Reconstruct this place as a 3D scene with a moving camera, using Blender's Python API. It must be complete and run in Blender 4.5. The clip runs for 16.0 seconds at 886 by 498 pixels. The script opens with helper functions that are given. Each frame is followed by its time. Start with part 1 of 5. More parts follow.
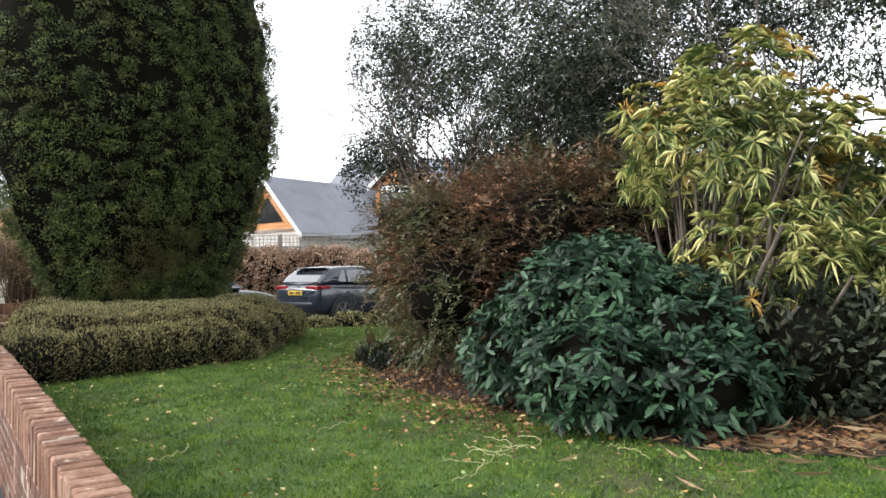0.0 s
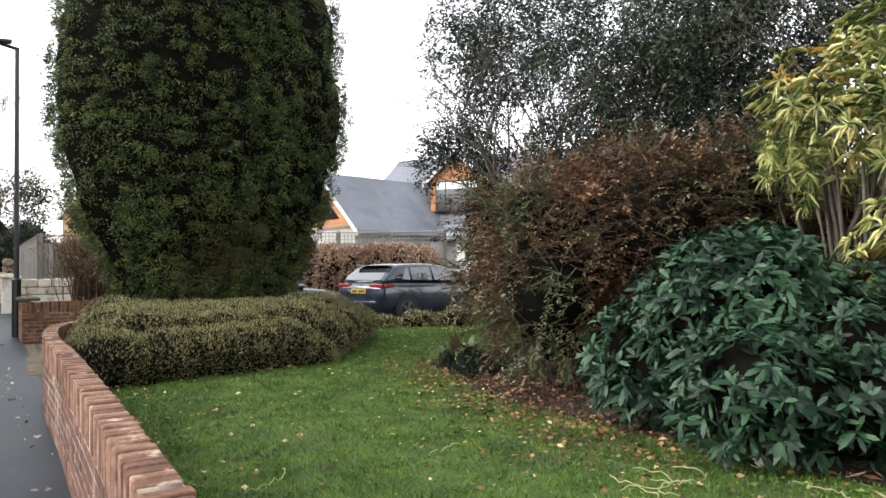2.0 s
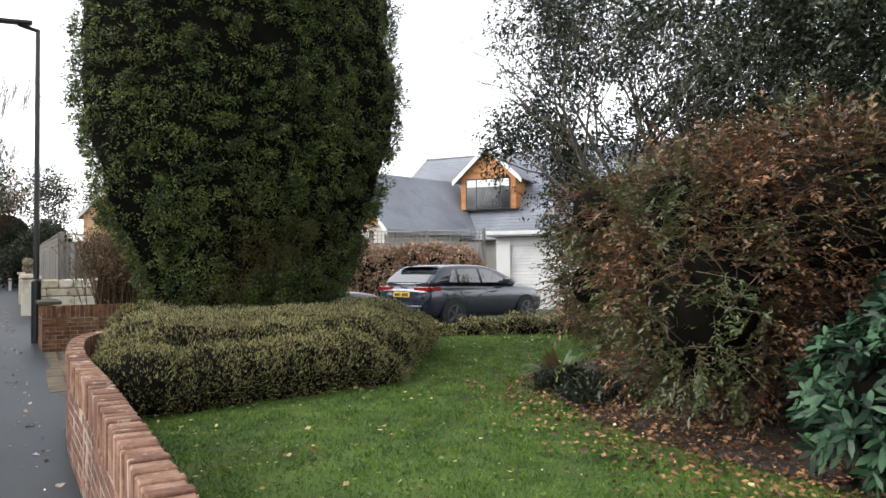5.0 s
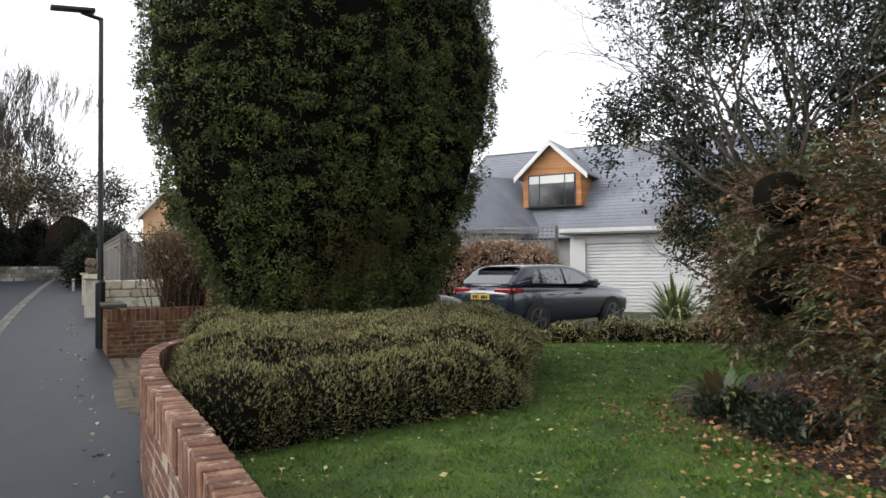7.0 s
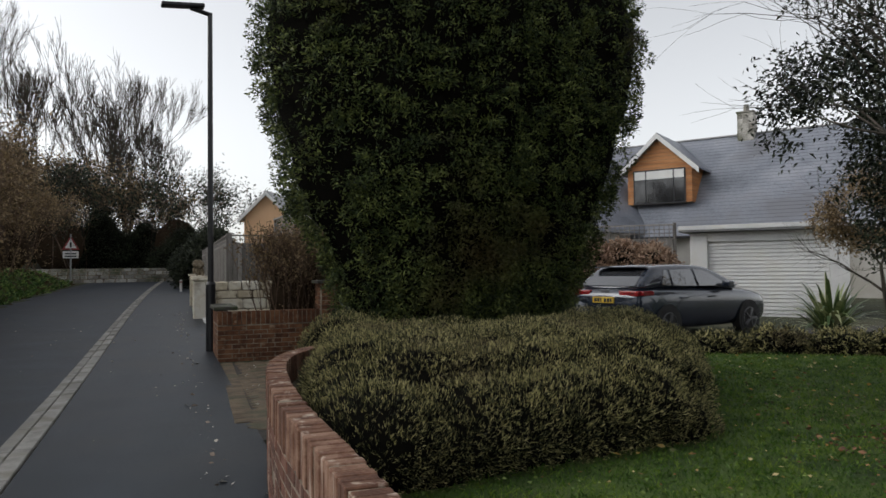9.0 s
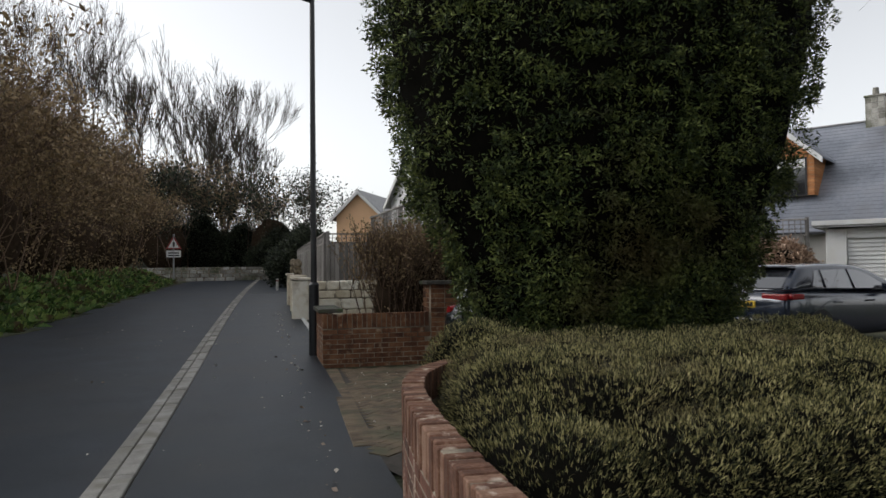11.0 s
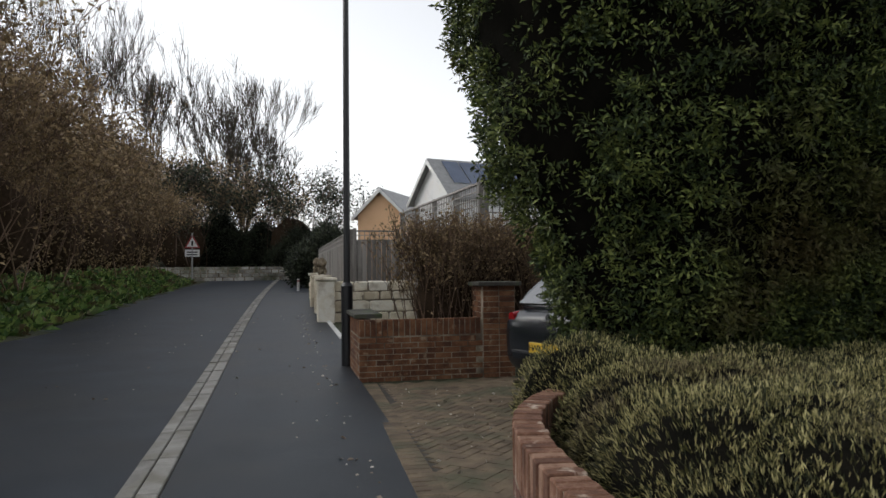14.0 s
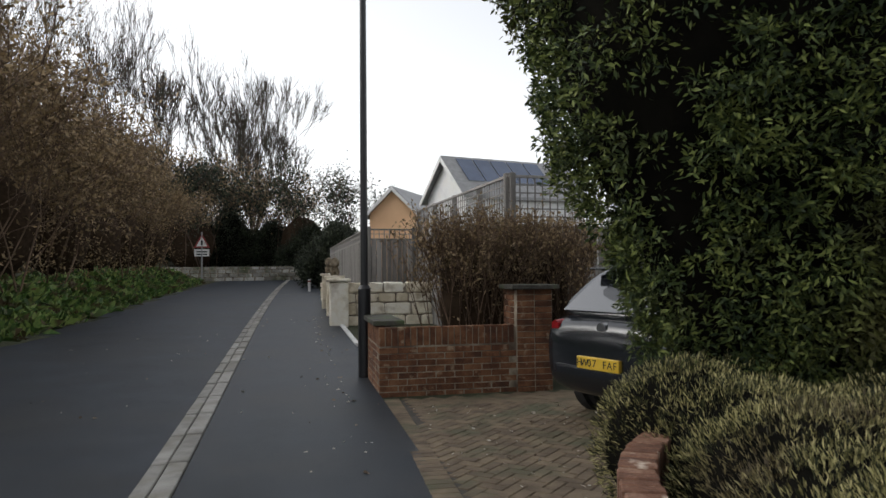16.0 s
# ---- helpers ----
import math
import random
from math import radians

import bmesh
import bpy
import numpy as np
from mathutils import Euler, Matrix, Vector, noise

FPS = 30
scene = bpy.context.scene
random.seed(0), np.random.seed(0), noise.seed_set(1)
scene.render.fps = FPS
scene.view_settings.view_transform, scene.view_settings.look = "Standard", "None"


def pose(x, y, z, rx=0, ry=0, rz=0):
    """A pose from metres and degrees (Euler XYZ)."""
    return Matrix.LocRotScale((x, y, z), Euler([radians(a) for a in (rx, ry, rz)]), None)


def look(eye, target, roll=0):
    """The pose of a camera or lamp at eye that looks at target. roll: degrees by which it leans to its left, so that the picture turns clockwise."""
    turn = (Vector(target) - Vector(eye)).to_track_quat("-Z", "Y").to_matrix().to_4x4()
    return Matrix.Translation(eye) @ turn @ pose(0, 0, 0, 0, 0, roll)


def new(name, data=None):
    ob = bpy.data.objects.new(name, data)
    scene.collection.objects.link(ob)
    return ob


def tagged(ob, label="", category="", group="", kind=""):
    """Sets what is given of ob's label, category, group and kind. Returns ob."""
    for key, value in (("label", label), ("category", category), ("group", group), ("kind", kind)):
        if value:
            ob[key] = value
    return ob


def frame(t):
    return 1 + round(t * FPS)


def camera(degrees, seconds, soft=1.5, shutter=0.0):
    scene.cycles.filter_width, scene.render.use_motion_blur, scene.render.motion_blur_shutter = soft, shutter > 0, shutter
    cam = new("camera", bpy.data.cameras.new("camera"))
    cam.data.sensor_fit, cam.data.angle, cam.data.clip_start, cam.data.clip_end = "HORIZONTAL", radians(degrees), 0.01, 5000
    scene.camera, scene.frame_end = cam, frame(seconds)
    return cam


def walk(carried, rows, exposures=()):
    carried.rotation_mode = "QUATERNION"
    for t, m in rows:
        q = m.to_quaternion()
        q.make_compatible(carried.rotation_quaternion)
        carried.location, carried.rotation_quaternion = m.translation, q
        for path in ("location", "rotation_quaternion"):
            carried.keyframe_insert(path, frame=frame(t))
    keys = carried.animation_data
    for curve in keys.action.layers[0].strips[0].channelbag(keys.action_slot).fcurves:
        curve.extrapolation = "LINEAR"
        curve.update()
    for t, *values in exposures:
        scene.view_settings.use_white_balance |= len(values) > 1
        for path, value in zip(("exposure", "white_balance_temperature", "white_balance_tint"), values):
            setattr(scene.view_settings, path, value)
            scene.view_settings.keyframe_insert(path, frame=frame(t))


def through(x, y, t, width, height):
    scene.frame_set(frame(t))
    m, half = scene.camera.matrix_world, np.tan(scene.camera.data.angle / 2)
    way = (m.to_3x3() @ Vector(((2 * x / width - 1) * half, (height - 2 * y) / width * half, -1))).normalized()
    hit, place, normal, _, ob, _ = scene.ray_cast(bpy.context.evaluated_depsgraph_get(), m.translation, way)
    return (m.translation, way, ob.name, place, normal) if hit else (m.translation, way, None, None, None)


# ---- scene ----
PATH = [
    (0, (3.688, -7.424, 1.406), (4.481, -5.589, 1.461), -0.8),
    (0.5, (3.669, -7.211, 1.418), (4.449, -5.37, 1.469), -0.8),
    (1, (3.645, -7.027, 1.414), (4.359, -5.159, 1.467), -0.9),
    (1.5, (3.548, -6.806, 1.417), (4.227, -4.926, 1.468), -0.8),
    (2, (3.5, -6.577, 1.405), (4.168, -4.692, 1.456), -0.7),
    (2.5, (3.522, -6.294, 1.422), (4.181, -4.407, 1.476), -0.6),
    (3, (3.485, -6.055, 1.406), (4.132, -4.163, 1.462), -0.6),
    (3.5, (3.409, -5.794, 1.415), (4.046, -3.899, 1.471), -0.5),
    (5.8, (3.128, -4.574, 1.455), (3.735, -2.669, 1.506), -0.7),
    (6, (3.109, -4.419, 1.46), (3.699, -2.509, 1.513), -0.6),
    (6.5, (2.984, -4.138, 1.453), (3.522, -2.213, 1.505), -0.6),
    (7, (2.877, -3.794, 1.454), (3.373, -1.857, 1.507), -0.6),
    (7.5, (2.823, -3.566, 1.47), (3.242, -1.612, 1.523), -0.6),
    (8, (2.732, -3.322, 1.464), (3.046, -1.348, 1.52), -0.7),
    (8.5, (2.615, -2.871, 1.472), (2.888, -0.891, 1.53), -0.7),
    (9, (2.536, -2.764, 1.452), (2.786, -0.781, 1.511), -0.7),
    (9.5, (2.485, -2.488, 1.477), (2.644, -0.496, 1.537), -0.7),
    (10, (2.353, -2.249, 1.48), (2.428, -0.252, 1.537), -0.7),
    (10.2, (2.3, -2.143, 1.491), (2.356, -0.144, 1.547), -0.7),
    (12.5, (1.926, -1.005, 1.452), (1.906, 0.994, 1.514), -0.6),
    (13, (1.855, -0.742, 1.466), (1.831, 1.257, 1.527), -0.6),
    (13.5, (1.729, -0.529, 1.473), (1.695, 1.47, 1.532), -0.5),
    (14, (1.637, -0.302, 1.465), (1.596, 1.697, 1.525), -0.5),
    (14.5, (1.608, -0.071, 1.493), (1.561, 1.928, 1.552), -0.5),
    (15, (1.528, 0.146, 1.487), (1.475, 2.144, 1.547), -0.4),
    (15.5, (1.434, 0.371, 1.491), (1.37, 2.369, 1.552), -0.5),
    (16, (1.389, 0.665, 1.491), (1.319, 2.663, 1.55), -0.5),
]
cam = camera(64.8, 16.0, shutter=0.3)
walk(cam, [(t, look(eye, target, roll)) for t, eye, target, roll in PATH],
     [(0, 2.0), (3.5, 1.84), (6, 1.66), (7, 1.35), (9, 0.42), (12.5, 0.58), (16, 0.78)])

# ---------- world, sun ----------
world = bpy.data.worlds.new("overcast_sky")
scene.world = world
world.use_nodes = True
wn, wl = world.node_tree.nodes, world.node_tree.links
sky = wn.new("ShaderNodeTexSky")
sky.sky_type = 'NISHITA'
sky.sun_disc = False
sky.sun_elevation, sky.sun_rotation = radians(34), radians(-80)
sky.dust_density, sky.air_density = 1.6, 1.0
pale = wn.new("ShaderNodeHueSaturation")
pale.inputs["Saturation"].default_value = 0.16
wl.new(sky.outputs["Color"], pale.inputs["Color"])
wl.new(pale.outputs["Color"], wn["Background"].inputs["Color"])
wn["Background"].inputs["Strength"].default_value = 0.15
sun = new("sun", bpy.data.lights.new("sun", 'SUN'))
sun.data.energy, sun.data.angle, sun.data.color = 0.5, radians(40), (1.0, 0.97, 0.92)
sun.matrix_world = look((-49, 9, 33.6), (0, 0, 0))

# ---------- helpers of this scene ----------
rng = np.random.default_rng(7)


def arr(*a):
    return np.array(a, dtype=float)


def fast_mesh(name, verts, tris):
    """A mesh from arrays of corners and triangles (or quads)."""
    verts, tris = np.asarray(verts, dtype=np.float32), np.asarray(tris, dtype=np.int32)
    me = bpy.data.meshes.new(name)
    k = tris.shape[1]
    me.vertices.add(len(verts))
    me.vertices.foreach_set("co", verts.ravel())
    me.loops.add(tris.size)
    me.loops.foreach_set("vertex_index", tris.ravel())
    me.polygons.add(len(tris))
    me.polygons.foreach_set("loop_start", np.arange(0, tris.size, k, dtype=np.int32))
    me.polygons.foreach_set("loop_total", np.full(len(tris), k, dtype=np.int32))
    me.update()
    me.validate()
    return me


def put(name, me, material, parent=None, label="", m=None, smooth=False):
    ob = new(name, me)
    if material is not None and not me.materials:
        me.materials.append(material)
    if parent is not None:
        ob.parent = parent
    if m is not None:
        ob.matrix_basis = m
    if smooth:
        me.polygons.foreach_set("use_smooth", [True] * len(me.polygons))
    return tagged(ob, label)


def part(name, bm, material, parent=None, label="", m=None, smooth=False):
    """Links a bmesh as one mesh object, under a thing or a part."""
    me = bpy.data.meshes.new(name)
    bmesh.ops.recalc_face_normals(bm, faces=bm.faces[:])
    bm.to_mesh(me)
    bm.free()
    return put(name, me, material, parent, label, m, smooth)


def thing(name, label, category, m=None, group="", kind=""):
    ob = tagged(new(name), label, category, group, kind)
    if m is not None:
        ob.matrix_basis = m
    return ob


def box_bm(x0, y0, z0, x1, y1, z1, bevel=0.0, bm=None, seg=1):
    bm = bm or bmesh.new()
    made = bmesh.ops.create_cube(bm, size=1.0, matrix=Matrix.Translation(((x0 + x1) / 2, (y0 + y1) / 2, (z0 + z1) / 2)) @ Matrix.Diagonal((abs(x1 - x0), abs(y1 - y0), abs(z1 - z0), 1)))
    if bevel:
        edges = list({e for v in made["verts"] for e in v.link_edges})
        bmesh.ops.bevel(bm, geom=edges, offset=bevel, segments=seg, affect='EDGES', profile=0.6)
    return bm


def tube_bm(p0, p1, r0, r1, sides=10, bm=None, caps=True):
    bm = bm or bmesh.new()
    p0, p1 = Vector(p0), Vector(p1)
    d = p1 - p0
    m = Matrix.Translation((p0 + p1) / 2) @ d.to_track_quat("Z", "Y").to_matrix().to_4x4()
    bmesh.ops.create_cone(bm, cap_ends=caps, segments=sides, radius1=r0, radius2=r1, depth=d.length, matrix=m)
    return bm


def prism_bm(outline, depth, bm=None):
    """An outline in the xz plane pushed from y = 0 to y = depth."""
    bm = bm or bmesh.new()
    a = [bm.verts.new((x, 0, z)) for x, z in outline]
    b = [bm.verts.new((x, depth, z)) for x, z in outline]
    bm.faces.new(a), bm.faces.new(b[::-1])
    for i in range(len(a)):
        j = (i + 1) % len(a)
        bm.faces.new((a[i], b[i], b[j], a[j]))
    return bm


def sheet(outline, step, height):
    """A sheet of squares over an outline (x, y), cut along it, lifted by height(x, y)."""
    bm = bmesh.new()
    bm.faces.new([bm.verts.new((x, y, 0)) for x, y in outline])
    xs, ys = [p[0] for p in outline], [p[1] for p in outline]
    for axis, lo, hi in ((0, min(xs), max(xs)), (1, min(ys), max(ys))):
        c = lo + step
        while c < hi:
            co, no = Vector((0, 0, 0)), Vector((0, 0, 0))
            co[axis], no[axis] = c, 1
            bmesh.ops.bisect_plane(bm, geom=bm.verts[:] + bm.edges[:] + bm.faces[:], plane_co=co, plane_no=no)
            c += step
    for v in bm.verts:
        v.co.z = height(v.co.x, v.co.y)
    return bm


def spline(points, n):
    """Points evenly spaced along a smooth line through the given ones."""
    p = np.array(points, dtype=float)
    p = np.vstack([2 * p[0] - p[1], p, 2 * p[-1] - p[-2]])
    out = []
    for i in range(1, len(p) - 2):
        t = np.linspace(0, 1, 24, endpoint=False)[:, None]
        a, b, c, d = p[i - 1], p[i], p[i + 1], p[i + 2]
        out.append(0.5 * (2 * b + (c - a) * t + (2 * a - 5 * b + 4 * c - d) * t ** 2 + (3 * b - a - 3 * c + d) * t ** 3))
    out = np.vstack(out + [p[-2][None]])
    s = np.r_[0, np.cumsum(np.linalg.norm(np.diff(out, axis=0), axis=1))]
    q = np.linspace(0, s[-1], n)
    return np.stack([np.interp(q, s, out[:, k]) for k in range(out.shape[1])], axis=1)


# ---------- materials ----------
def material(name, colours, scale=8.0, rough=0.8, bump=0.3, fine=60.0, metal=0.0, island=0.0, piece=0.0, stain=None, stain_scale=1.2, stain_at=(0.5, 0.65), spec=0.5, through=0.0, bump_depth=0.01, stretch=(1, 1, 1), stain_stretch=(1, 1, 1)):
    """A surface with colour varied at two scales, fine relief and wear."""
    mat = bpy.data.materials.new(name)
    mat.use_nodes = True
    nt = mat.node_tree
    N, L = nt.nodes, nt.links
    bsdf = N["Principled BSDF"]
    co = N.new("ShaderNodeTexCoord")
    mp = N.new("ShaderNodeMapping")
    mp.inputs["Scale"].default_value = stretch
    geo = N.new("ShaderNodeNewGeometry")
    L.new(geo.outputs["Position"], mp.inputs["Vector"])
    n1 = N.new("ShaderNodeTexNoise")
    n1.inputs["Scale"].default_value, n1.inputs["Detail"].default_value = scale, 5
    L.new(mp.outputs["Vector"], n1.inputs["Vector"])
    n2 = N.new("ShaderNodeTexNoise")
    n2.inputs["Scale"].default_value, n2.inputs["Detail"].default_value = fine, 3
    L.new(mp.outputs["Vector"], n2.inputs["Vector"])
    mixf = N.new("ShaderNodeMath")
    mixf.operation = 'MULTIPLY_ADD'
    L.new(n2.outputs["Fac"], mixf.inputs[0])
    mixf.inputs[1].default_value = 0.45
    sub = N.new("ShaderNodeMath")
    sub.operation = 'MULTIPLY_ADD'
    L.new(n1.outputs["Fac"], sub.inputs[0])
    sub.inputs[1].default_value, sub.inputs[2].default_value = 1.0, -0.22
    L.new(sub.outputs[0], mixf.inputs[2])
    fac = mixf.outputs[0]
    if island or piece:
        extra = geo.outputs["Random Per Island"]
        amount = island
        if piece:
            info = N.new("ShaderNodeObjectInfo")
            extra, amount = info.outputs["Random"], piece
        add = N.new("ShaderNodeMath")
        add.operation = 'MULTIPLY_ADD'
        L.new(extra, add.inputs[0])
        add.inputs[1].default_value = amount
        mid = N.new("ShaderNodeMath")
        mid.operation = 'SUBTRACT'
        L.new(fac, mid.inputs[0])
        mid.inputs[1].default_value = amount / 2
        L.new(mid.outputs[0], add.inputs[2])
        fac = add.outputs[0]
    ramp = N.new("ShaderNodeValToRGB")
    el = ramp.color_ramp.elements
    lo, hi = 0.28, 0.74
    el[0].position, el[0].color = lo, (*colours[0], 1)
    el[1].position, el[1].color = hi, (*colours[-1], 1)
    for i, c in enumerate(colours[1:-1], 1):
        e = el.new(lo + (hi - lo) * i / (len(colours) - 1))
        e.color = (*c, 1)
    L.new(fac, ramp.inputs["Fac"])
    colour = ramp.outputs["Color"]
    if stain:
        n3 = N.new("ShaderNodeTexNoise")
        n3.inputs["Scale"].default_value, n3.inputs["Detail"].default_value = stain_scale, 6
        m3 = N.new("ShaderNodeMapping")
        m3.inputs["Scale"].default_value = stain_stretch
        L.new(geo.outputs["Position"], m3.inputs["Vector"])
        L.new(m3.outputs["Vector"], n3.inputs["Vector"])
        r3 = N.new("ShaderNodeMapRange")
        r3.inputs[1].default_value, r3.inputs[2].default_value = stain_at
        L.new(n3.outputs["Fac"], r3.inputs[0])
        mx = N.new("ShaderNodeMix")
        mx.data_type = 'RGBA'
        L.new(r3.outputs[0], mx.inputs[0])
        L.new(colour, mx.inputs[6])
        mx.inputs[7].default_value = (*stain, 1)
        colour = mx.outputs[2]
    L.new(colour, bsdf.inputs["Base Color"])
    bsdf.inputs["Roughness"].default_value = rough
    bsdf.inputs["Metallic"].default_value = metal
    bsdf.inputs["Specular IOR Level"].default_value = spec
    if bump:
        bp = N.new("ShaderNodeBump")
        bp.inputs["Strength"].default_value, bp.inputs["Distance"].default_value = bump, bump_depth
        L.new(n2.outputs["Fac"], bp.inputs["Height"])
        L.new(bp.outputs["Normal"], bsdf.inputs["Normal"])
    if through:
        tr = N.new("ShaderNodeBsdfTranslucent")
        L.new(colour, tr.inputs["Color"])
        ms = N.new("ShaderNodeMixShader")
        ms.inputs[0].default_value = through
        L.new(bsdf.outputs[0], ms.inputs[1])
        L.new(tr.outputs[0], ms.inputs[2])
        L.new(ms.outputs[0], N["Material Output"].inputs["Surface"])
    return mat


M = {}
M["tarmac"] = material("road_tarmac", [(0.0106, 0.0148, 0.0215), (0.0176, 0.024, 0.034), (0.0282, 0.0368, 0.0502)], 1.3, 0.55, 0.5, 160, stain=(0.026, 0.028, 0.031), stain_scale=0.5, stain_at=(0.45, 0.7), bump_depth=0.004, spec=0.22)
M["path"] = material("pavement_tarmac", [(0.0083, 0.0124, 0.0179), (0.0138, 0.02, 0.0287), (0.0234, 0.032, 0.0439)], 1.6, 0.5, 0.5, 180, stain=(0.02, 0.022, 0.025), stain_scale=0.8, stain_at=(0.45, 0.65), bump_depth=0.004, spec=0.25)
M["kerb"] = material("kerb_concrete", [(0.2, 0.192, 0.176), (0.288, 0.28, 0.256), (0.36, 0.344, 0.32)], 6, 0.85, 0.4, 90, piece=0.4, stain=(0.2, 0.19, 0.16), stain_scale=3)
M["joint"] = material("dark_joint_dirt", [(0.03, 0.028, 0.024), (0.07, 0.06, 0.05)], 9, 0.95, 0.4, 80)
M["earth"] = material("damp_soil", [(0.0096, 0.0064, 0.004), (0.0224, 0.0144, 0.0088), (0.044, 0.0272, 0.016)], 3, 0.95, 0.8, 40, bump_depth=0.03)
M["ground"] = material("rough_grass_ground", [(0.02, 0.026, 0.010), (0.04, 0.045, 0.018), (0.07, 0.06, 0.03)], 0.5, 0.95, 0.8, 12, bump_depth=0.05)
M["turf"] = material("lawn_turf", [(0.0224, 0.0464, 0.0064), (0.052, 0.096, 0.012), (0.088, 0.136, 0.0224)], 2.2, 0.9, 0.9, 70, stain=(0.07, 0.06, 0.025), stain_scale=0.9, stain_at=(0.56, 0.75), bump_depth=0.02)
M["blade"] = material("grass_blade", [(0.0224, 0.064, 0.0048), (0.068, 0.148, 0.0096), (0.184, 0.264, 0.032)], 5.0, 0.55, 0, 14, island=0.35, through=0.3)
M["brick"] = material("red_brown_brick", [(0.0714, 0.029, 0.0144), (0.1428, 0.0581, 0.0259), (0.2268, 0.11, 0.054)], 7, 0.9, 0.6, 70, piece=0.35, stain=(0.34, 0.25, 0.17), stain_scale=9, stain_at=(0.6, 0.72), bump_depth=0.008)
M["coping"] = material("worn_coping_brick", [(0.088, 0.0376, 0.0216), (0.16, 0.076, 0.0448), (0.272, 0.16, 0.108)], 9, 0.9, 0.7, 60, piece=0.4, stain=(0.56, 0.46, 0.37), stain_scale=13, stain_at=(0.6, 0.74), bump_depth=0.008, stain_stretch=(1, 1, 0.14))
M["streaked"] = material("streaked_red_brick", [(0.056, 0.0224, 0.0144), (0.104, 0.0416, 0.0256), (0.16, 0.0704, 0.0448)], 8, 0.9, 0.6, 70, piece=0.35, stain=(0.42, 0.33, 0.26), stain_scale=14, stain_at=(0.58, 0.74), bump_depth=0.008, stain_stretch=(1, 1, 0.1))
M["mortar"] = material("mortar", [(0.18, 0.15, 0.11), (0.36, 0.31, 0.24)], 12, 0.95, 0.5, 80, stain=(0.10, 0.075, 0.055), stain_scale=3)
M["paver"] = material("brown_clay_paver", [(0.088, 0.064, 0.04), (0.136, 0.1, 0.064), (0.192, 0.144, 0.092)], 6, 0.85, 0.5, 80, piece=0.3, stain=(0.07, 0.075, 0.04), stain_scale=1.6, stain_at=(0.5, 0.68), bump_depth=0.006)
M["yew"] = material("yew_needles", [(0.0165, 0.0275, 0.0106), (0.0567, 0.0794, 0.0232), (0.1649, 0.1904, 0.0531)], 4.5, 0.55, 0, 22, spec=0.2, island=0.45, stain=(0.085, 0.07, 0.026), stain_scale=0.9, stain_at=(0.56, 0.72), through=0.08)
# near-black that paints the shade deep between leaves
M["core"] = material("inner_foliage_shade", [(0.004, 0.004, 0.003), (0.009, 0.008, 0.006)], 6, 1.0, 0.5, 40, spec=0.05)
# brown of packed twigs, darkened for the shade among them
M["browncore"] = material("brown_twig_shade", [(0.025, 0.017, 0.011), (0.055, 0.037, 0.024)], 6, 1.0, 0.5, 40, spec=0.05)
M["hebe"] = material("grey_green_hebe", [(0.0176, 0.0234, 0.0064), (0.1074, 0.1025, 0.0313), (0.488, 0.4392, 0.2024)], 6.0, 0.6, 0, 20, island=0.85, stain=(0.12, 0.085, 0.05), stain_scale=1.1, stain_at=(0.56, 0.75), through=0.15)
M["rhodo"] = material("rhododendron_leaf", [(0.004, 0.014, 0.007), (0.012, 0.036, 0.018), (0.05, 0.105, 0.052)], 2.5, 0.5, 0, 20, spec=0.28, island=0.6, through=0.1)
M["redleaf"] = material("bronze_green_leaf", [(0.022, 0.0148, 0.0058), (0.085, 0.0371, 0.0151), (0.25, 0.1236, 0.0576)], 1.4, 0.45, 0, 20, island=0.65, stain=(0.06, 0.078, 0.026), stain_scale=1.1, stain_at=(0.44, 0.56), through=0.2)
M["yellowleaf"] = material("yellow_green_leaf", [(0.06, 0.10, 0.028), (0.25, 0.29, 0.08), (0.62, 0.58, 0.24)], 2.2, 0.45, 0, 20, island=0.6, stain=(0.45, 0.25, 0.05), stain_scale=1.5, stain_at=(0.58, 0.66), through=0.3)
M["holmleaf"] = material("evergreen_tree_leaf", [(0.008, 0.0128, 0.0064), (0.0208, 0.0288, 0.0144), (0.06, 0.0704, 0.04)], 1.2, 0.55, 0, 20, spec=0.3, island=0.6, through=0.1)
M["brownleaf"] = material("dry_brown_leaf", [(0.108, 0.0765, 0.036), (0.198, 0.135, 0.0675), (0.324, 0.234, 0.126)], 1.0, 0.7, 0, 20, island=0.6, through=0.2)
M["russet"] = material("russet_leaf_litter", [(0.05, 0.022, 0.01), (0.13, 0.055, 0.022), (0.3, 0.16, 0.07)], 2.0, 0.7, 0, 20, island=0.8)
M["beech"] = material("pale_beech_leaf", [(0.19, 0.12, 0.08), (0.36, 0.24, 0.165), (0.56, 0.41, 0.3)], 1.0, 0.7, 0, 20, island=0.6, through=0.2)
M["litter"] = material("fallen_leaf", [(0.20, 0.10, 0.03), (0.42, 0.27, 0.06), (0.62, 0.5, 0.25)], 2.0, 0.6, 0, 20, island=0.9, through=0.2)
M["paleleaf"] = material("pale_fallen_leaf", [(0.2, 0.15, 0.11), (0.42, 0.37, 0.3), (0.6, 0.56, 0.5)], 2.0, 0.6, 0, 20, island=0.9)
M["strap"] = material("strap_leaf", [(0.05, 0.09, 0.03), (0.13, 0.18, 0.06), (0.36, 0.38, 0.2)], 1.5, 0.4, 0, 20, island=0.7, through=0.15)
M["straw"] = material("dry_straw_stem", [(0.16, 0.17, 0.07), (0.3, 0.3, 0.14), (0.42, 0.4, 0.22)], 6, 0.7, 0, 30)
